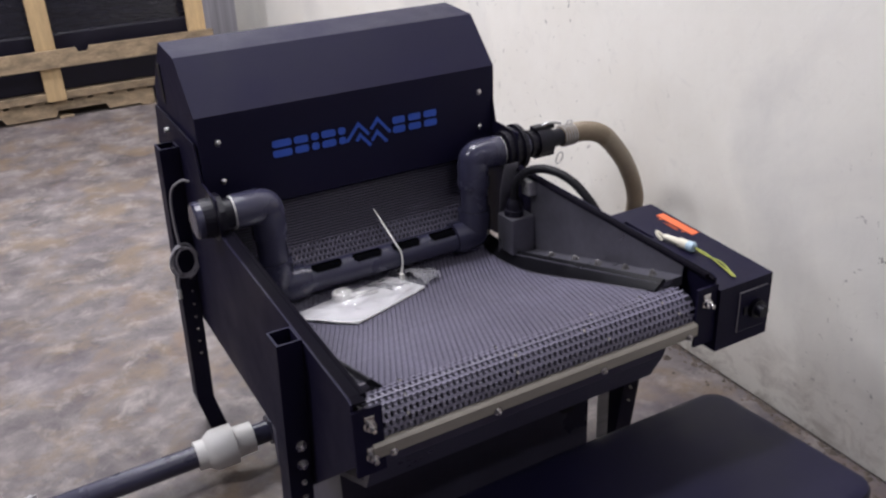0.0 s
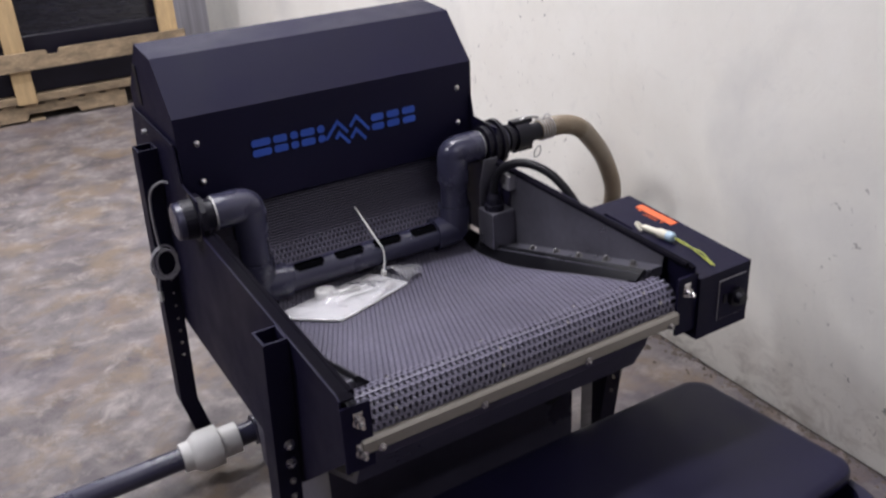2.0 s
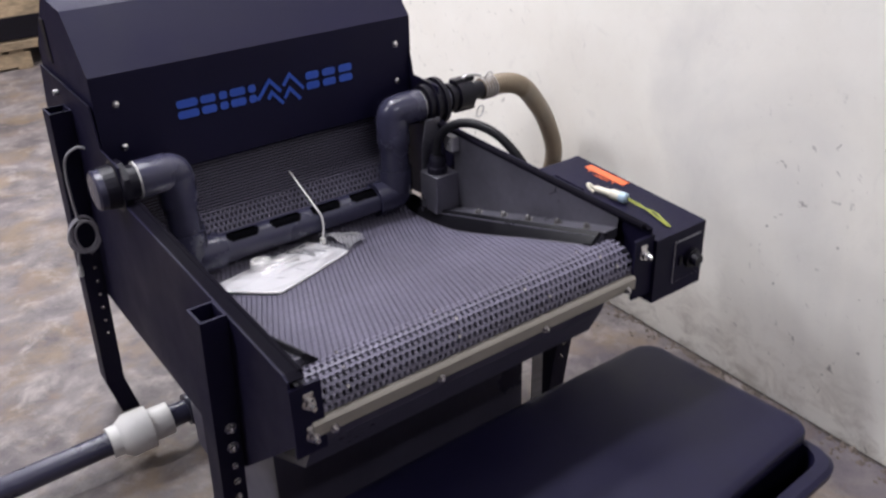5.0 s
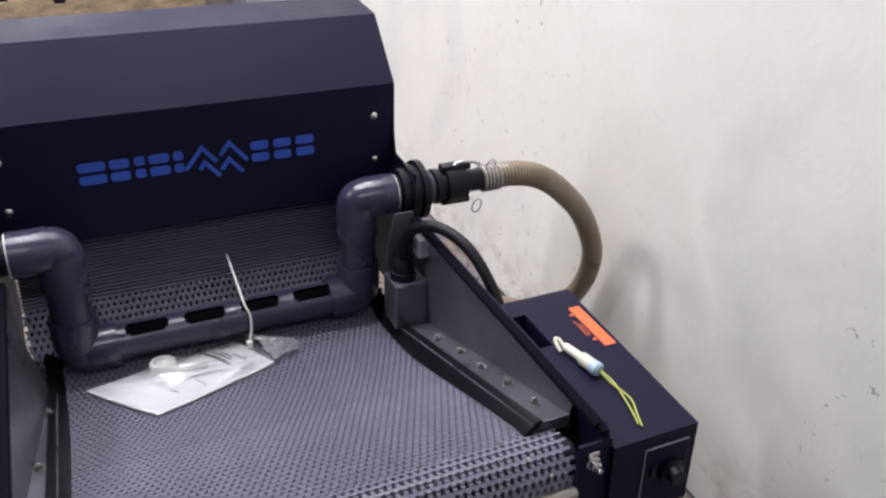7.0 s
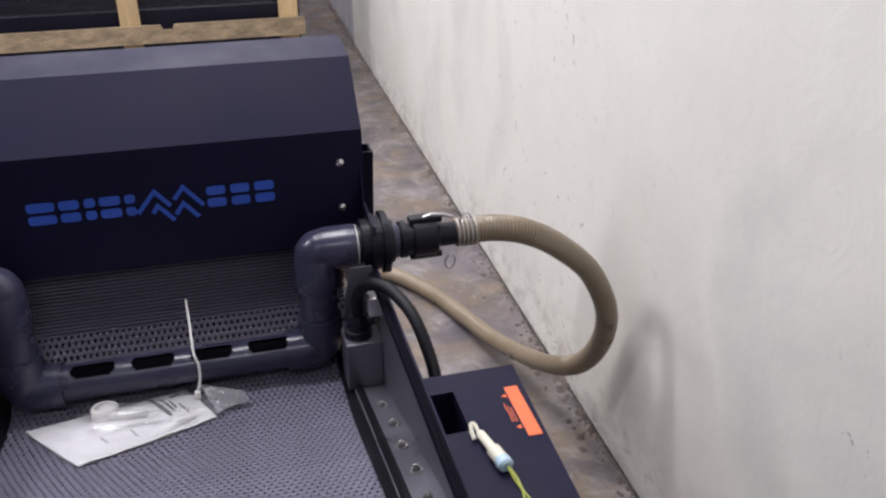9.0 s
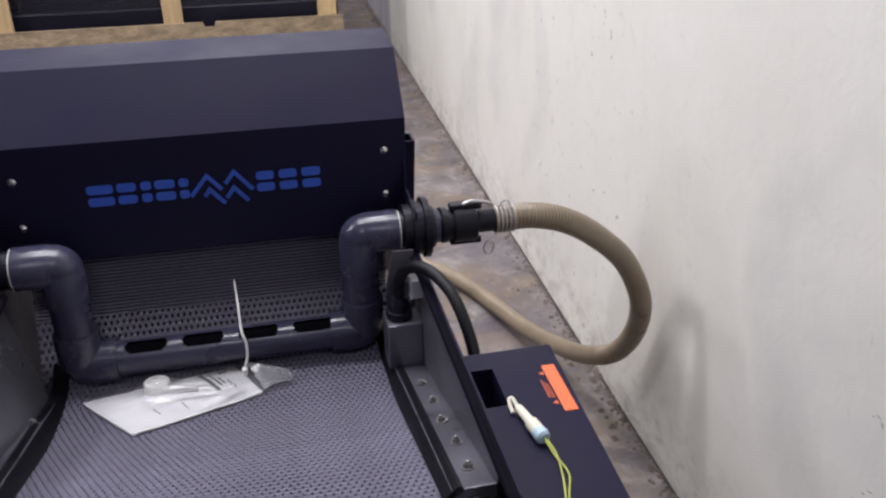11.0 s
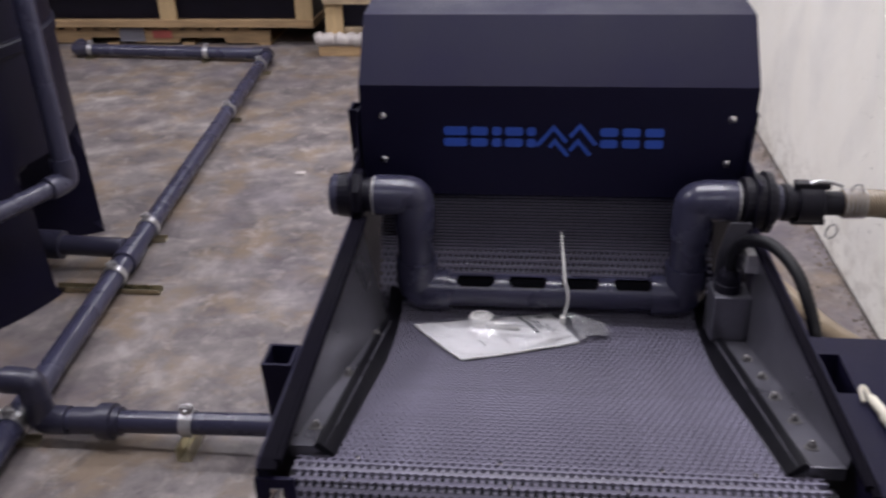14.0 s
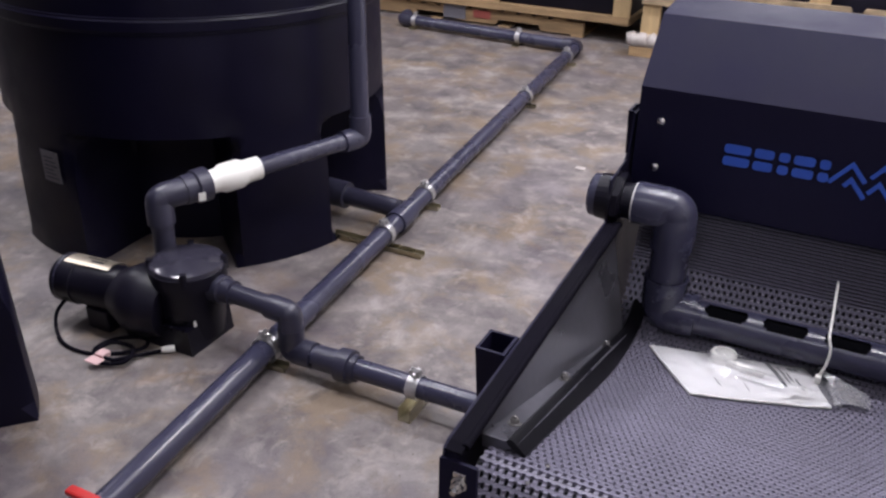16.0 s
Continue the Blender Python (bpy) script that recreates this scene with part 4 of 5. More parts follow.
part("tail", sweep(bmesh.new(), smooth_path([(-0.482, 1.128, 0.63), (-0.490, 1.132, 0.60), (-0.492, 1.14, 0.56)], 6), 0.0035, 8), WIRE_GREY, coil, smooth=True)
part("plug_end", turned((-0.492, 1.14, 0.565), (-0.492, 1.143, 0.535), [(0, 0.006), (1, 0.006)], 10), WHITE_PVC, coil, "white plug end")

# ---- suction hose with its coupling ----
hose = thing("suction_hose", "translucent tan ribbed suction hose looping down to the floor", "hose")
cp = part("camlock_body", turned((0.468, PY, EZ), (0.560, PY, EZ), [(0, 0.030), (0.12, 0.030), (0.13, 0.040), (0.26, 0.040), (0.27, 0.033), (0.42, 0.033), (0.43, 0.041), (0.95, 0.041), (1, 0.034)], 24), BLACK_PLASTIC, hose, "black camlock coupling", True)
part("thread_ring", turned((0.464, PY, EZ), (0.474, PY, EZ), [(0, 0.038), (1, 0.038)], 24), PIPE_GREY, cp)
part("barb", turned((0.556, PY, EZ), (0.625, PY, EZ), [(0, 0.026), (1, 0.025)], 20), BLACK_PLASTIC, hose, smooth=True)
for sz in (1, -1):
    part("cam_lever", bevel_all(one_box((0.500, PY - 0.014, EZ + sz * 0.040 - 0.006), (0.570, PY + 0.014, EZ + sz * 0.040 + 0.008)), 0.003), BLACK_PLASTIC, hose, "black cam lever")
part("lever_arm", sweep(bmesh.new(), [(0.528, PY - 0.010, EZ + 0.048), (0.545, PY - 0.011, EZ + 0.054), (0.572, PY - 0.012, EZ + 0.051), (0.592, PY - 0.012, EZ + 0.044)], 0.0040, 8), STEEL, hose, "bright lever arm")
for c, rx in (((0.586, PY - 0.016, EZ - 0.058), 0.019), ((0.622, PY - 0.01, EZ + 0.030), 0.020)):
    ring = [(c[0] + rx * 0.6 * math.cos(k * math.tau / 20), c[1] - 0.006 * math.sin(k * math.tau / 20), c[2] + rx * math.sin(k * math.tau / 20)) for k in range(21)]
    part("pull_ring", sweep(bmesh.new(), ring, 0.0017, 6), STEEL, hose, "steel pull ring", True)
path = smooth_path([(0.600, PY, EZ), (0.69, PY + 0.005, EZ - 0.002), (0.78, 0.85, EZ - 0.036), (0.885, 0.91, EZ - 0.115), (0.996, 0.97, EZ - 0.228), (1.064, 1.00, EZ - 0.362), (1.084, 1.05, EZ - 0.490), (1.068, 1.12, EZ - 0.602), (1.035, 1.22, 0.215), (1.010, 1.40, 0.135), (0.97, 1.65, 0.066), (0.92, 1.90, 0.035), (0.86, 2.08, 0.033), (0.74, 2.28, 0.033), (0.56, 2.40, 0.033), (0.30, 2.38, 0.033), (0.05, 2.20, 0.033)], 22)
part("hose_tube", sweep(bmesh.new(), path, 0.03, 16, radii=[0.0280 + 0.0019 * (k % 2) for k in range(len(path))]), HOSE, hose, smooth=True)
for k in range(5):
    part("clamp_coil", turned((0.603 + 0.0095 * k, PY, EZ), (0.6058 + 0.0095 * k, PY, EZ), [(0, 0.0318), (1, 0.0318)], 20), STEEL, hose, "steel spring clamp coil")

# ---- tub and lid in front ----
tub = thing("storage_tub", "dark grey plastic tub with bulging sides below the belt end", "tub")


def rounded(x0, x1, y0, y1, r, n=6, bulge=0.0):
    pts = []
    for cx, cy, a0 in ((x1 - r, y1 - r, 0), (x0 + r, y1 - r, 90), (x0 + r, y0 + r, 180), (x1 - r, y0 + r, 270)):
        for k in range(n + 1):
            a = radians(a0 + 90 * k / n)
            pts.append((cx + r * math.cos(a), cy + r * math.sin(a)))
    out = []
    m = len(pts)
    for i, p in enumerate(pts):
        out.append(p)
        q = pts[(i + 1) % m]
        if math.hypot(q[0] - p[0], q[1] - p[1]) > 0.15:
            for k in range(1, 10):
                t = k / 10
                x, y = p[0] + (q[0] - p[0]) * t, p[1] + (q[1] - p[1]) * t
                if abs(q[0] - p[0]) > 0.5:
                    y += bulge * math.sin(math.pi * t) * (1 if y > (y0 + y1) / 2 else -1)
                out.append((x, y))
    return out


def loft(loops, caps=True):
    bm = bmesh.new()
    rings = [[bm.verts.new((x, y, z)) for x, y in pts] for pts, z in loops]
    n = len(rings[0])
    for a, b in zip(rings, rings[1:]):
        for k in range(n):
            bm.faces.new((a[k], a[(k + 1) % n], b[(k + 1) % n], b[k]))
    if caps:
        bm.faces.new(list(reversed(rings[0])))
        bm.faces.new(rings[-1])
    return bm


B = (-0.37, 0.575, -0.308, 0.095)
def grow(d):
    return (B[0] - d, B[1] + d * 0.5, B[2] - d, B[3] + d * 0.4)


body = [(rounded(*grow(0.0), 0.05, bulge=0.0), 0.0), (rounded(*grow(0.012), 0.05, bulge=0.006), 0.10), (rounded(*grow(0.035), 0.05, bulge=0.014), 0.24), (rounded(*grow(0.055), 0.055, bulge=0.020), 0.325),
        (rounded(*grow(0.085), 0.06, bulge=0.018), 0.335), (rounded(*grow(0.088), 0.06, bulge=0.018), 0.355), (rounded(*grow(0.078), 0.06, bulge=0.018), 0.362), (rounded(*grow(0.052), 0.055, bulge=0.018), 0.358),
        (rounded(*grow(0.030), 0.05, bulge=0.012), 0.24), (rounded(*grow(-0.006), 0.05), 0.012)]
part("body", loft(body), TUB_PLASTIC, tub, smooth=True)
for x in (-0.30, -0.02, 0.30):
    part("rib", bevel_all(prism(bmesh.new(), [(B[2] - 0.004, 0.01), (B[2] - 0.045, 0.30), (B[2] - 0.02, 0.30), (B[2] + 0.01, 0.01)], x - 0.012, x + 0.012), 0.004), TUB_PLASTIC, tub)
part("end_rib", bevel_all(prism(bmesh.new(), [(-0.12, 0.0), (-0.09, 0.0), (-0.09, 0.33), (-0.12, 0.33)], -0.43, -0.375), 0.004), TUB_PLASTIC, tub)

lid = thing("tub_lid", "dark grey plastic lid lying loosely on the tub", "lid")
outline = []
base = rounded(-0.503, 0.598, -0.352, 0.142, 0.050, 7, 0.008)
for x, y in base:
    f = (0.142 - y) / 0.488
    outline.append((x + 0.030 * f * max(0, (x - 0.2) / 0.4) + 0.048 * f * max(0, (-0.1 - x) / 0.4), y + 0.040 * f * max(0, (x + 0.15) / 0.75)))


def scaled(pts, d):
    cx, cy = 0.05, -0.09
    return [(x - d * (1 if x > cx else -1) * min(1, abs(x - cx) / 0.4), y - d * (1 if y > cy else -1) * min(1, abs(y - cy) / 0.15)) for x, y in pts]


loops = [(scaled(outline, 0.014), 0.3635), (scaled(outline, 0.003), 0.366), (outline, 0.372), (outline, 0.388), (scaled(outline, 0.003), 0.395), (scaled(outline, 0.010), 0.4005), (scaled(outline, 0.022), 0.4030), (scaled(outline, 0.05), 0.4034), (scaled(outline, 0.11), 0.402)]
part("skirt", loft(loops[:5], False), TUB_PLASTIC, lid, smooth=True)
bm = loft(loops[4:], False)
bm.verts.ensure_lookup_table()
bm.faces.new(bm.verts[-len(outline):])
part("panel", bm, TUB_PLASTIC, lid, smooth=True)

# ---- pipework on the floor ----
def clamp(parent, at, turn, r):
    """A two-part pipe clamp on a short strut foot; the pipe runs along its own x."""
    m = pose(*at, 0, 0, turn)
    bm = bmesh.new()
    ring = [(0, (r + 0.003) * math.cos(radians(-60 + 300 * k / 24)), (r + 0.003) * math.sin(radians(-60 + 300 * k / 24))) for k in range(25)]
    prev = None
    for _, y, z in ring:
        k = (r + 0.0065) / (r + 0.003)
        q = [bm.verts.new((-0.018, y, z)), bm.verts.new((0.018, y, z)), bm.verts.new((0.018, y * k, z * k)), bm.verts.new((-0.018, y * k, z * k))]
        if prev:
            for a in range(4):
                bm.faces.new((prev[a], prev[(a + 1) % 4], q[(a + 1) % 4], q[a]))
        else:
            bm.faces.new(q)
        prev = q
    bm.faces.new(prev)
    for y in (-0.006, 0.006):
        box(bm, (-0.017, y - 0.0015, r), (0.017, y + 0.0015, r + 0.028))
    turned((0, -0.02, r + 0.017), (0, 0.02, r + 0.017), [(0, 0.007), (0.25, 0.007), (0.26, 0.004), (0.74, 0.004), (0.75, 0.007), (1, 0.007)], 8, bm)
    for v in bm.verts:
        v.co = m @ v.co
    c = part("clamp", bm, STEEL, parent, "zinc pipe clamp")
    bm = bmesh.new()
    h = at[2] - r - 0.004
    w = 0.07
    for y in (-0.020, 0.017):
        box(bm, (-0.0205 if y < 0 else 0.0175, -w, 0.0), (-0.0175 if y < 0 else 0.0205, w, max(0.010, h)))
    box(bm, (-0.0205, -w, 0.0), (0.0205, w, 0.003))
    m2 = pose(at[0], at[1], 0.0005, 0, 0, turn)
    for v in bm.verts:
        v.co = m2 @ v.co
    part("strut_foot", bm, GOLD_ZINC, c, "slotted strut foot")
    return c


main = thing("pipeline", "long grey plastic pipe run clamped along the floor", "pipe")
MR, MZ = 0.040, 0.061
p0, p1 = Vector((-1.440, 0.02, MZ)), Vector((-1.906, 5.17, MZ))
ax = (p1 - p0).normalized()
turn = math.degrees(math.atan2(ax.y, ax.x))


def on_main(y):
    return p0 + (p1 - p0) * ((y - p0.y) / (p1.y - p0.y))


part("pipe", tube(p0, p1 - ax * 0.03, MR, 24), PIPE_GREY, main, smooth=True)
p2 = Vector((-3.40, 5.29, MZ))
bx = (p2 - p1).normalized()
part("pipe", tube(p1 + bx * 0.03, p2, MR, 24), PIPE_GREY, main, smooth=True)
part("corner_elbow", elbow(p1, -ax, bx, 0.049, 0.10), PIPE_DARK, main, smooth=True)
part("end_elbow", elbow(p2, -bx, (0, 1, 0.1), 0.049, 0.09), PIPE_DARK, main, smooth=True)
part("sleeve", turned(on_main(1.98), on_main(2.12), [(0, 0.049), (1, 0.049)], 24), PIPE_GREY, main, smooth=True)
for y in (2.30, 3.86, 4.86):
    clamp(main, on_main(y), turn, MR)
clamp(main, on_main(1.87), turn, MR)
clamp(main, on_main(0.98), turn, MR)
for f in (0.31, 0.92):
    clamp(main, p1 + (p2 - p1) * f, math.degrees(math.atan2(bx.y, bx.x)), MR)
va = on_main(0.20)
part("valve_handle", bevel_all(one_box((va.x - 0.075, va.y - 0.014, MZ + 0.045), (va.x + 0.02, va.y + 0.014, MZ + 0.062)), 0.005), RED, main, "red valve handle")
part("valve_stem", turned(va + Vector((0, 0, 0.03)), va + Vector((0, 0, 0.05)), [(0, 0.012), (1, 0.012)], 12), RED, main)
# stub from the tank to the pipeline
s0, s1 = Vector((-1.99, 2.05, 0.105)), on_main(2.05) + Vector((0, 0, 0.0))
part("tank_stub", tube(s0, Vector((s1.x - 0.02, 2.055, 0.09)), 0.040, 20), PIPE_DARK, main, smooth=True)
part("tank_collar", turned(s0, s0 + Vector((0.10, 0, -0.004)), [(0, 0.058), (1, 0.058)], 20), PIPE_DARK, main, smooth=True)

strut = thing("strut_rail", "slotted zinc strut rail lying under the pipe", "strut")
bm = bmesh.new()
for y in (-0.020, 0.017):
    box(bm, (-0.21, y, 0.0), (0.21, y + 0.003, 0.020))
box(bm, (-0.21, -0.020, 0.0), (0.21, 0.020, 0.003))
part("rail", bm, GOLD_ZINC, strut)
strut.matrix_basis = pose(-1.64, 1.868, 0.001, 0, 0, 0)

branch = thing("branch_pipe", "grey plastic branch pipe with white union running to the machine", "pipe")
BR, BZ = 0.033, 0.090
bA, bB = Vector((-1.445, 1.008, BZ - 0.02)), Vector((-0.36, 0.995, BZ + 0.012))
bd = (bB - bA).normalized()


def on_branch(x):
    return bA + (bB - bA) * ((x - bA.x) / (bB.x - bA.x))


part("pipe", tube(on_branch(-1.36), on_branch(-0.30), BR, 24), PIPE_GREY, branch, smooth=True)
part("white_union", turned(on_branch(-0.558), on_branch(-0.388), [(0, 0.043), (0.16, 0.044), (0.20, 0.050), (0.30, 0.061), (0.66, 0.061), (0.68, 0.047), (1, 0.046)], 28), WHITE_PVC, branch, "white plastic union", True)
part("coupling", turned(on_branch(-1.345), on_branch(-1.20), [(0, 0.040), (0.55, 0.040), (0.56, 0.053), (0.85, 0.053), (0.86, 0.042), (1, 0.042)], 24), PIPE_DARK, branch, "dark union nut", True)
part("drop_elbow", elbow(bA, (0, 0, 1), bd, 0.041, 0.084), PIPE_DARK, branch, smooth=True)
top = Vector((bA.x, bA.y, 0.205))
part("riser", tube(bA + Vector((0, 0, 0.06)), top - Vector((0, 0, 0.04)), 0.032, 20), PIPE_DARK, branch, smooth=True)
part("top_elbow", elbow(top, (0, 0, -1), (-1, 0.06, 0), 0.039, 0.078), PIPE_DARK, branch, smooth=True)
part("suction_pipe", tube(top + Vector((-0.06, 0.004, 0)), Vector((-1.76, 1.025, 0.205)), 0.032, 20), PIPE_DARK, branch, smooth=True)
part("suction_nut", turned((-1.67, 1.02, 0.207), (-1.76, 1.025, 0.205), [(0, 0.040), (0.4, 0.040), (0.45, 0.047), (1, 0.047)], 20), PIPE_DARK, branch, smooth=True)
clamp(branch, on_branch(-1.00), math.degrees(math.atan2(bd.y, bd.x)), BR)
part("inlet_elbow", elbow(on_branch(-0.24), (-1, 0, 0), (0, 0, 1), 0.044, 0.10), PIPE_DARK, branch, smooth=True)

# ---- pump ----
pump = thing("pump", "black pool-type pump with clear strainer lid on the floor", "pump")
pc = Vector((-1.855, 1.022, 0))
part("strainer_pot", turned(pc + Vector((0, 0, 0.02)), pc + Vector((0, 0, 0.265)), [(0, 0.100), (0.25, 0.108), (0.80, 0.114), (0.81, 0.126), (1, 0.126)], 28), BLACK_PLASTIC, pump, smooth=True)
part("strainer_lid", turned(pc + Vector((0, 0, 0.265)), pc + Vector((0, 0, 0.297)), [(0, 0.122), (0.4, 0.119), (0.6, 0.105), (0.8, 0.064), (1, 0.012)], 28), LID_SHEEN, pump, "glossy strainer lid", True)
for a in (35, 125, 215, 305):
    d = Vector((math.cos(radians(a)), math.sin(radians(a)), 0))
    part("lid_lug", turned(pc + d * 0.118 + Vector((0, 0, 0.245)), pc + d * 0.118 + Vector((0, 0, 0.290)), [(0, 0.013), (1, 0.011)], 10), BLACK_PLASTIC, pump)
md = Vector((-0.995, -0.10, 0)).normalized()
m0 = Vector((-1.885, 0.958, 0.150))
part("volute", turned(m0 - Vector((0, 0, 0.02)), m0 + md * 0.20 - Vector((0, 0, 0.01)), [(0, 0.105), (0.3, 0.120), (0.62, 0.120), (0.80, 0.100), (1, 0.082)], 24), BLACK_PLASTIC, pump, smooth=True)
motor = part("motor", turned(m0 + md * 0.14, m0 + md * 0.435, [(0, 0.070), (0.1, 0.079), (0.70, 0.079), (0.71, 0.084), (0.96, 0.084), (1, 0.074)], 28), BLACK_PLASTIC, pump, "black electric motor", True)
bm = bmesh.new()
prev = None
side_v = md.cross(Vector((0, 0, 1)))
for k in range(9):
    a = radians(20 + 90 * k / 8)
    n = Vector((0, 0, 1)) * math.sin(a) + side_v * -math.cos(a) * -1
    q = [bm.verts.new(m0 + md * s + n * 0.0855) for s in (0.215, 0.395)]
    if prev:
        bm.faces.new((prev[0], prev[1], q[1], q[0]))
    prev = q
part("nameplate", bm, BRASS_PLATE, motor, "worn metallic nameplate", True)
part("band", turned(m0 + md * 0.405, m0 + md * 0.412, [(0, 0.0855), (1, 0.0855)], 24), PIPE_DARK, motor, "end bell seam")
for k, (u0, u1, h) in enumerate(((0.225, 0.245, 62), (0.25, 0.30, 88), (0.25, 0.33, 74), (0.31, 0.385, 52))):
    bm = bmesh.new()
    q = []
    for a in (h, h + 7):
        n = Vector((0, 0, 1)) * math.sin(radians(a)) + side_v * math.cos(radians(a))
        q.append([bm.verts.new(m0 + md * s + n * 0.0862) for s in (u0, u1)])
    bm.faces.new((q[0][0], q[0][1], q[1][1], q[1][0]))
    part("print_bar", bm, INK, motor, "line of dark print")
part("base", bevel_all(prism(bmesh.new(), [(pc.x - 0.19, 0.0), (pc.x + 0.09, 0.0), (pc.x + 0.080, 0.09), (pc.x - 0.17, 0.09)], 0.90, 1.11, "y"), 0.006), BLACK_PLASTIC, pump)
part("foot", bevel_all(one_box((-2.20, 0.875, 0.0), (-2.10, 0.985, 0.085)), 0.008), BLACK_PLASTIC, pump)
part("drain_tag", one_box((pc.x + 0.075, pc.y - 0.085, 0.03), (pc.x + 0.079, pc.y - 0.070, 0.11), 0.001), WHITE_PVC, pump, "white tag")

cord = thing("power_cord", "coiled black power cord with bright plug and pink tag", "cord")
pts = [(-2.25, 0.872, 0.12), (-2.275, 0.82, 0.06), (-2.20, 0.76, 0.012), (-2.08, 0.75, 0.008), (-1.98, 0.80, 0.008), (-1.93, 0.86, 0.012), (-1.97, 0.90, 0.012), (-2.05, 0.85, 0.012), (-2.06, 0.77, 0.014), (-1.99, 0.725, 0.014), (-1.92, 0.76, 0.018), (-1.95, 0.83, 0.020), (-2.03, 0.82, 0.022), (-2.03, 0.76, 0.024), (-1.96, 0.745, 0.022), (-1.92, 0.80, 0.016), (-1.88, 0.86, 0.010), (-1.855, 0.885, 0.012)]
part("cable", sweep(bmesh.new(), smooth_path(pts, 8), 0.0065, 8), MATT_BLACK, cord, smooth=True)
part("plug_body", turned((-1.868, 0.872, 0.014), (-1.836, 0.898, 0.014), [(0, 0.010), (0.5, 0.013), (1, 0.013)], 12), WHITE_PVC, cord, "bright plug end", True)
part("tag", one_box((-2.03, 0.700, 0.020), (-1.975, 0.735, 0.023), 0.001, pose(0, 0, 0.002, 0, 0, 0)), PINK_TAG, cord, "pale pink tag")
part("tag_strap", one_box((-2.02, 0.735, 0.016), (-1.985, 0.77, 0.034), 0.002), PINK_TAG, cord, "pale pink tag")

# ---- tanks ----
def tank(centre, turn, name_label):
    t = thing("water_tank", name_label, "tank", group="black tanks")
    t.matrix_basis = pose(*centre, 0, 0, turn)
    bm = bmesh.new()
    n = 180
    zs = [0.0, 0.05, 0.15, 0.25, 0.35, 0.43, 0.47, 0.50, 0.53, 0.60, 0.75, 0.90, 0.912, 0.93, 0.945, 0.957, 0.97, 1.10, 1.30, 1.50, 1.62, 1.70, 1.74]
    rings = []
    for z in zs:
        row = []
        for k in range(n):
            a = math.tau * k / n
            p = math.degrees(a) % 72
            off = min(p, 72 - p)
            r = 0.802 - 0.022 * min(1, z / 0.9)
            if 0.912 <= z <= 0.945:
                r += 0.010
            w = 13.5 + 2.5 * (1 - min(1, z / 0.5))
            edge = max(0.0, min(1.0, (off - w) / 2.0))
            depth = max(0.0, min(1.0, (0.53 - 0.03 * z - z) / 0.05))
            r -= 0.30 * edge * depth
            if z > 1.5:
                r -= 0.5 * ((z - 1.5) / 0.24) ** 2
            row.append(bm.verts.new((r * math.cos(a), r * math.sin(a), z)))
        rings.append(row)
    for a, b in zip(rings, rings[1:]):
        for k in range(n):
            bm.faces.new((a[k], a[(k + 1) % n], b[(k + 1) % n], b[k]))
    bm.faces.new(rings[-1])
    bm.faces.new(list(reversed(rings[0])))
    body = part("body", bm, TANK_PLASTIC, t, "black moulded polyethylene body", True)
    for z, r in ((0.905, 0.7815), (0.955, 0.7805)):
        ring = [((r + 0.001) * math.cos(math.tau * k / 96), (r + 0.001) * math.sin(math.tau * k / 96), z) for k in range(97)]
        part("rim_band", sweep(bmesh.new(), ring, 0.004, 8, caps=False), TANK_PLASTIC, body, "moulded rim line", True)
    part("lid", turned((0, 0, 1.73), (0, 0, 1.80), [(0, 0.22), (0.6, 0.22), (1, 0.18)], 32), TANK_PLASTIC, t, smooth=True)
    return t


tank((-2.595, 2.005, 0), -28, "large black plastic water tank on moulded legs")
tank((-2.520, -0.115, 0), -12, "second black plastic water tank on moulded legs")
lb = thing("tank_label", "small pale printed label stuck on the black tank", "label")
m = pose(-2.645, 1.205, 0.384, 90, 0, -5)
bm = one_box((-0.048, -0.062, 0.0), (0.048, 0.062, 0.0015))
for v in bm.verts:
    v.co = m @ v.co
part("sheet", bm, LABEL_GREY, lb, "pale grey paper")
for k in range(6):
    bm = one_box((-0.036, -0.048 + 0.016 * k, 0.0016), (0.036 - 0.01 * (k % 3), -0.041 + 0.016 * k, 0.0022))
    for v in bm.verts:
        v.co = m @ v.co
    part("print_bar", bm, PIPE_DARK, lb, "line of small print")

# pump outlet pipe up the tank
out = thing("outlet_pipe", "grey plastic pipe with white check valve from pump to tank", "pipe")
e1, e2 = Vector((-1.985, 1.065, 0.455)), Vector((-1.685, 1.835, 0.475))
od = (e2 - e1).normalized()
part("pump_riser", tube(e1 - Vector((0, 0, 0.04)), Vector((e1.x, e1.y, 0.24)), 0.036, 20), PIPE_DARK, out, smooth=True)
part("pump_elbow", elbow(e1, (0, 0, -1), od, 0.044, 0.09), PIPE_DARK, out, smooth=True)
part("union_nut", turned(e1 + od * 0.085, e1 + od * 0.175, [(0, 0.050), (0.45, 0.050), (0.5, 0.058), (1, 0.058)], 20), PIPE_DARK, out, "dark union nut", True)
part("tag", one_box((-0.012, -0.015, 0), (0.012, 0.015, 0.0015), 0, Matrix.Translation(e1 + od * 0.14 + Vector((0.049, -0.035, -0.015))) @ pose(0, 0, 0, 90, 0, 55)), WHITE_PVC, out, "small white tag")
part("white_valve", turned(e1 + od * 0.175, e1 + od * 0.375, [(0, 0.040), (0.2, 0.041), (0.3, 0.051), (0.62, 0.051), (0.72, 0.042), (1, 0.041)], 24), WHITE_PVC, out, "white plastic check valve", True)
part("pipe", tube(e1 + od * 0.36, e2 - od * 0.05, 0.032, 24), PIPE_GREY, out, smooth=True)
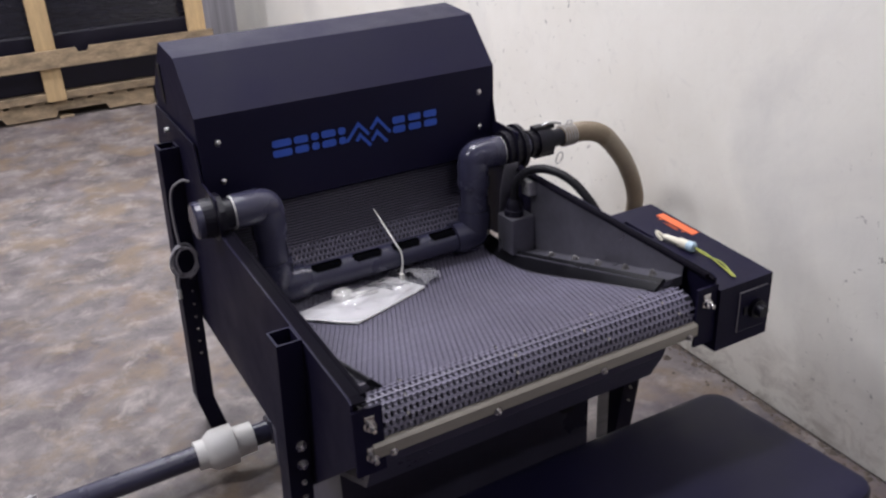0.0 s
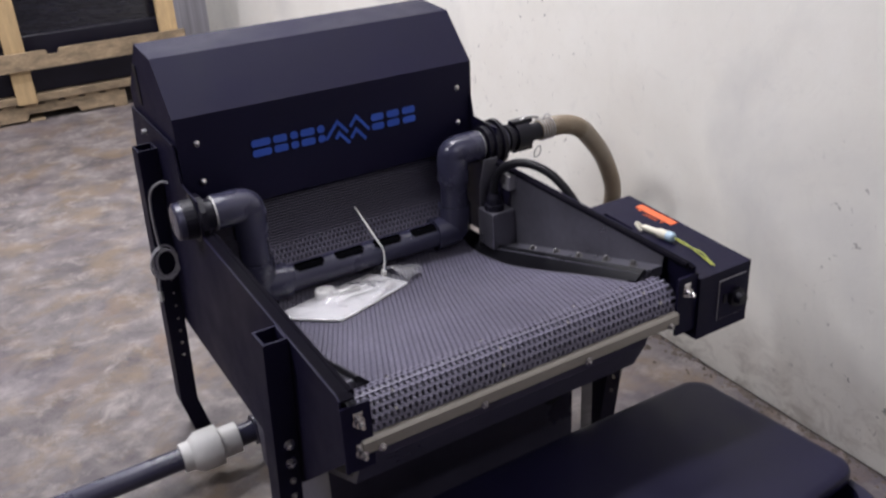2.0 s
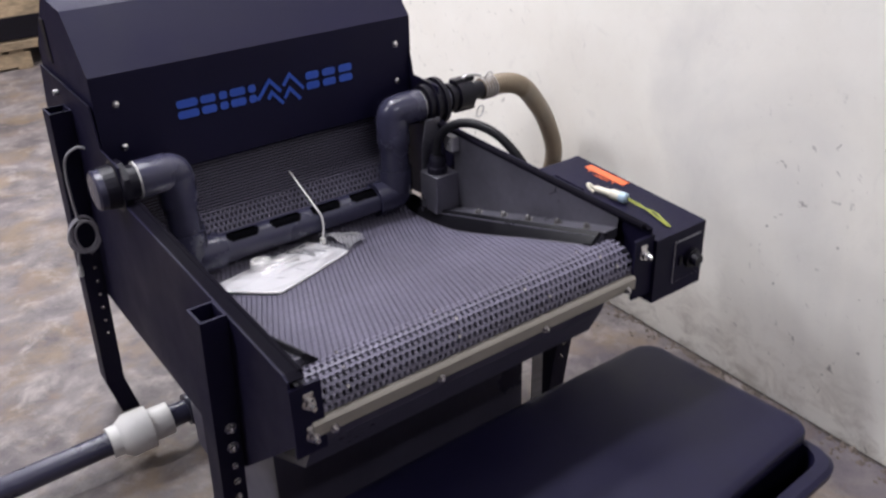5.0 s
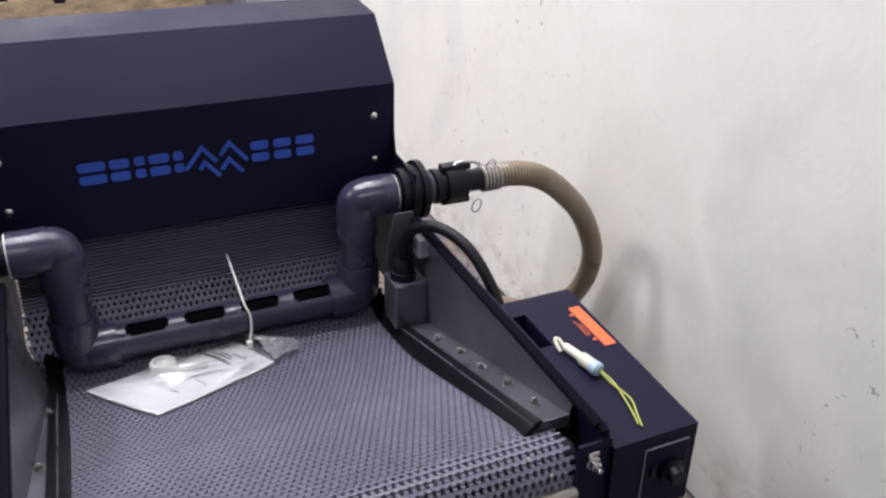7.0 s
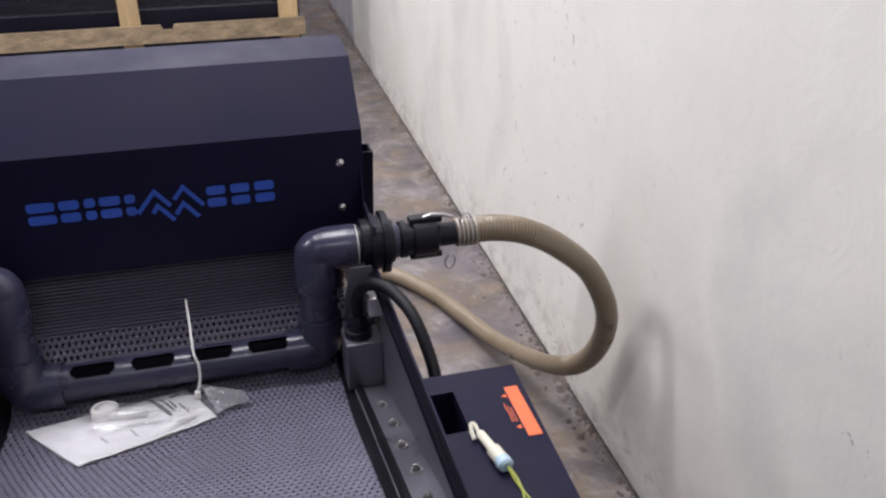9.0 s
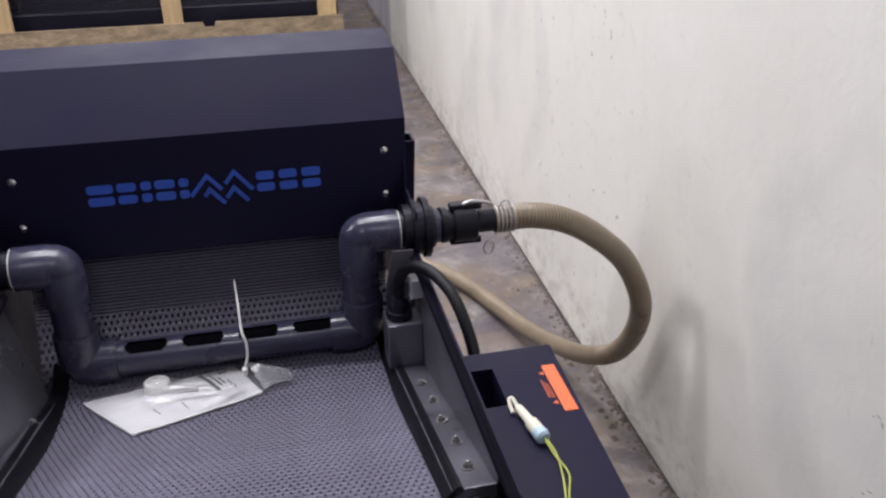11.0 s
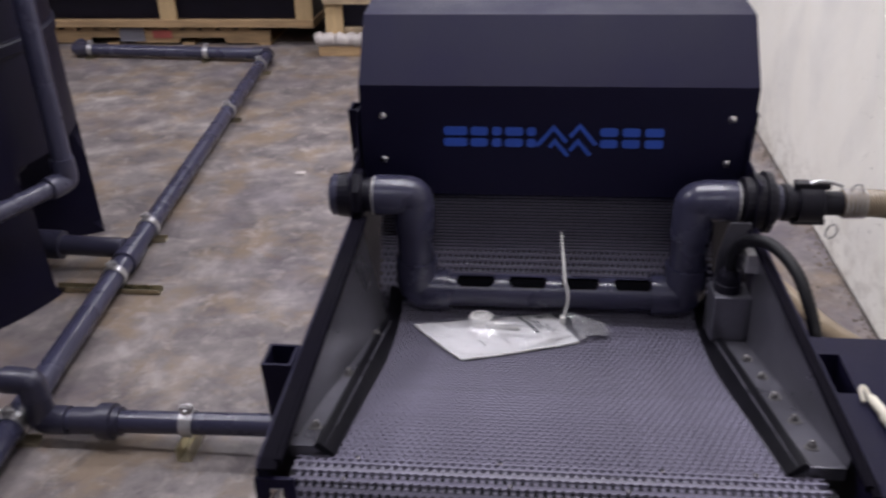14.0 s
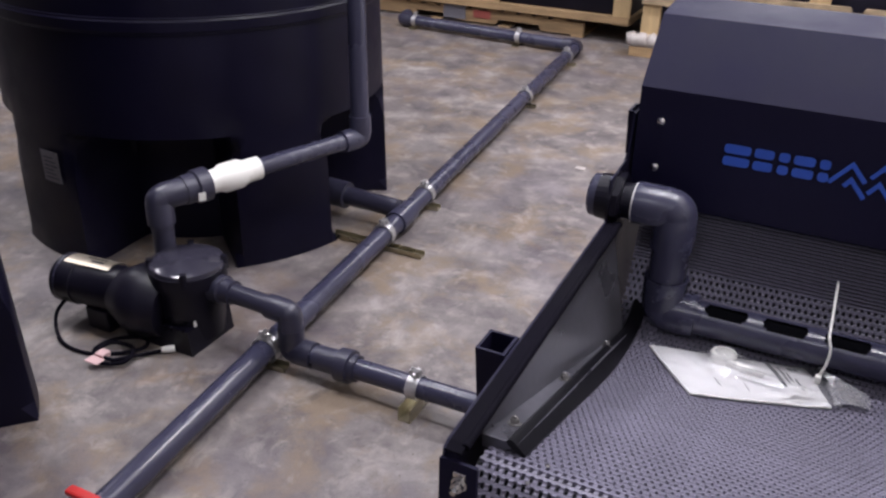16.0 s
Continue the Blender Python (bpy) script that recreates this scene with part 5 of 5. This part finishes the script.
part("tank_elbow", elbow(e2, -od, (-0.02, 0.02, 1), 0.040, 0.085), PIPE_GREY, out, smooth=True)
part("upright", tube(e2 + Vector((0, 0, 0.05)), e2 + Vector((-0.035, 0.035, 1.5)), 0.034, 24), PIPE_GREY, out, smooth=True)

# ---- pallets and crates at the back ----
random.seed(11)


def board(parent, lo, hi, mat, name="board"):
    bm = one_box(lo, hi, 0.004, None, 1)
    for v in bm.verts:
        v.co += Vector((random.uniform(-0.002, 0.002) for _ in range(3)))
    return part(name, bm, mat, parent)


def notched(parent, x0, x1, y0, y1, z0, z1, mat):
    """A pallet stringer seen from its side, with two notches cut from below."""
    L = x1 - x0
    prof = [(x0, z0)]
    for f in (0.24, 0.62):
        a, b = x0 + L * f, x0 + L * (f + 0.20)
        h = z0 + (z1 - z0) * 0.42
        prof += [(a, z0), (a + 0.02, h), (b - 0.02, h), (b, z0)]
    prof += [(x1, z0), (x1, z1), (x0, z1)]
    return part("stringer", bevel_all(prism(bmesh.new(), prof, y0, y1, "y"), 0.003, 1), mat, parent)


def pallet(x0, x1, y0, depth, label, old=True):
    p = thing("pallet", label, "pallet", group="pallets at the back")
    mat = WOOD_OLD if old else WOOD
    n = max(1, round(depth / 0.5))
    for k in range(n + 1):
        y = y0 + (depth - 0.04) * k / n
        notched(p, x0, x1, y, y + 0.038, 0.018, 0.115, mat)
    for k in range(int((x1 - x0) / 0.14)):
        x = x0 + 0.14 * k
        board(p, (x, y0 - 0.004, 0.116), (x + 0.10, y0 + depth, 0.134), mat)
    for k in range(4):
        x = x0 + (x1 - x0 - 0.1) * k / 3
        board(p, (x, y0, 0.0), (x + 0.1, y0 + depth, 0.0175), mat)
    return p


def crate(x0, x1, y, depth, rail_z, posts, label, rail_mat, height=1.5, notch=None, wrap=True, z0=0.136):
    c = thing("crate", label, "crate", group="wrapped crates")
    for k, x in enumerate(posts):
        board(c, (x - 0.045, y, z0), (x + 0.085, y + 0.035, height), WOOD_POST, "post")
    for a, b in rail_z:
        bm = bmesh.new()
        prof = [(x0, a), (x1, a), (x1, b)]
        if notch:
            prof += [(notch + 0.045, b), (notch + 0.03, b - 0.035), (notch - 0.03, b - 0.035), (notch - 0.045, b)]
        prof += [(x0, b)]
        prism(bm, prof, y - 0.032, y - 0.001, "y")
        part("rail", bevel_all(bm, 0.003, 1), rail_mat, c, "stained wooden rail")
    board(c, (x0, y + 0.02, z0 + 0.001), (x1, y + depth, z0 + 0.055), rail_mat, "deck")
    if wrap:
        g = thing("wrapped_goods", "load wrapped in shiny black stretch film inside the crate", "goods", group="wrapped goods")
        bm = one_box((x0 + 0.03, y + 0.09, z0 + 0.056), (x1 - 0.03, y + depth - 0.05, height - 0.05), 0.03)
        bmesh.ops.subdivide_edges(bm, edges=bm.edges[:], cuts=5, use_grid_fill=True)
        for v in bm.verts:
            v.co += Vector((0, noise.noise(v.co * 5) * 0.018, 0))
        part("film", bm, WRAP, g, smooth=True)
        part("base_band", one_box((x0 + 0.02, y + 0.075, z0 + 0.056), (x1 - 0.02, y + depth - 0.04, z0 + 0.45), 0.01), BLACK_PLASTIC, g, "plain black lower band")
    return c


pallet(-1.52, 0.30, 5.44, 1.1, "worn brown wooden pallet under a crate")
crate(-1.52, 0.79, 5.40, 1.1, [(0.372, 0.492)], (-1.47, -0.385, 0.665), "pale timber crate frame with stained front rail", WOOD_OLD, 1.55, notch=-0.13)
pallet(-3.95, -2.02, 5.66, 1.1, "pale wooden pallet under an open crate", False)
crate(-3.95, -1.66, 5.64, 1.1, [(0.150, 0.200), (0.42, 0.52)], (-3.9, -2.82, -1.75), "new pine crate frame", WOOD, 1.5)
pallet(-6.4, -4.05, 5.66, 1.1, "pale wooden pallet beside the crates", False)
crate(-6.4, -4.05, 5.64, 1.1, [(0.150, 0.200), (0.42, 0.52)], (-6.3, -5.2, -4.14), "new pine crate frame further along", WOOD, 1.5)
tag_ = thing("shipping_label", "grey and red shipping label on the pallet side", "label")
part("grey_sheet", one_box((-3.22, 5.652, 0.03), (-3.02, 5.656, 0.135)), LABEL_GREY, tag_, "grey paper")
part("red_mark", one_box((-2.95, 5.652, 0.055), (-2.80, 5.656, 0.115)), FADED_RED, tag_, "red mark")
roll = thing("film_bundle", "pale crumpled plastic film bundle beside the pallet", "film")
bm = bmesh.new()
pts = [(-1.60 + 0.5 * k / 16, 5.378 + 0.008 * math.sin(k * 1.7), 0.114 + 0.008 * math.sin(k * 2.3)) for k in range(17)]
sweep(bm, pts, 0.05, 14, radii=[0.042 + 0.012 * abs(math.sin(k * 1.3)) for k in range(17)])
part("roll", bm, PALE_WRAP, roll, smooth=True)
part("block", one_box((-1.57, 5.345, 0.0), (-1.14, 5.415, 0.070), 0.006), WOOD, roll, "pale wooden runner")

# ---- dirt along the wall foot ----
random.seed(3)
verts, faces = [], []
for k in range(1800):
    y = random.uniform(-1.5, 8.5)
    d = abs(random.gauss(0, 0.018 if k % 3 else 0.05))
    x = wall_x(y) - d - 0.004
    s = random.uniform(0.002, 0.009) * (1 if random.random() < 0.90 else 2.2)
    i = len(verts)
    a = random.uniform(0, 6.28)
    ca, sa = math.cos(a) * s, math.sin(a) * s
    verts += [(x + ca, y + sa, 0.0), (x - sa, y + ca * 1.6, 0.0), (x - ca, y - sa, 0.0), (x + sa, y - ca * 1.4, 0.0), (x, y, s * 0.9)]
    faces += [(i, i + 1, i + 4), (i + 1, i + 2, i + 4), (i + 2, i + 3, i + 4), (i + 3, i, i + 4)]
me = bpy.data.meshes.new("debris")
me.from_pydata(verts, [], faces)
me.materials.append(material("dirt_crumbs", (0.16, 0.13, 0.11), 0.9, vary=0.4))
tagged(new("debris", me), "crumbs of dirt along the foot of the wall", "debris", kind="stuff")
chip = thing("floor_chip", "small pale chip of plaster on the floor", "debris")
part("chip", one_box((-1.20, 3.06, 0), (-1.15, 3.10, 0.006), 0.003), PALE_WRAP, chip)

verts, faces = [], []
for k in range(420):
    y = -1.6 + 10.0 * k / 419
    w = 0.006 + 0.010 * abs(noise.noise(Vector((y * 3.1, 0, 5)))) + 0.010 * max(0.0, noise.noise(Vector((y * 11, 2, 1))))
    x = wall_x(y) - 0.001
    verts += [(x, y, 0.0035), (x - w, y, 0.0025)]
    if k:
        i = 2 * k
        faces.append((i - 2, i, i + 1, i - 1))
me = bpy.data.meshes.new("joint_dirt")
me.from_pydata(verts, [], faces)
me.materials.append(material("joint_dirt", (0.055, 0.045, 0.04), 0.95, vary=0.5, grain=40))
tagged(new("joint_dirt", me), "dark dirt line in the joint between wall and floor", "dirt", kind="stuff")
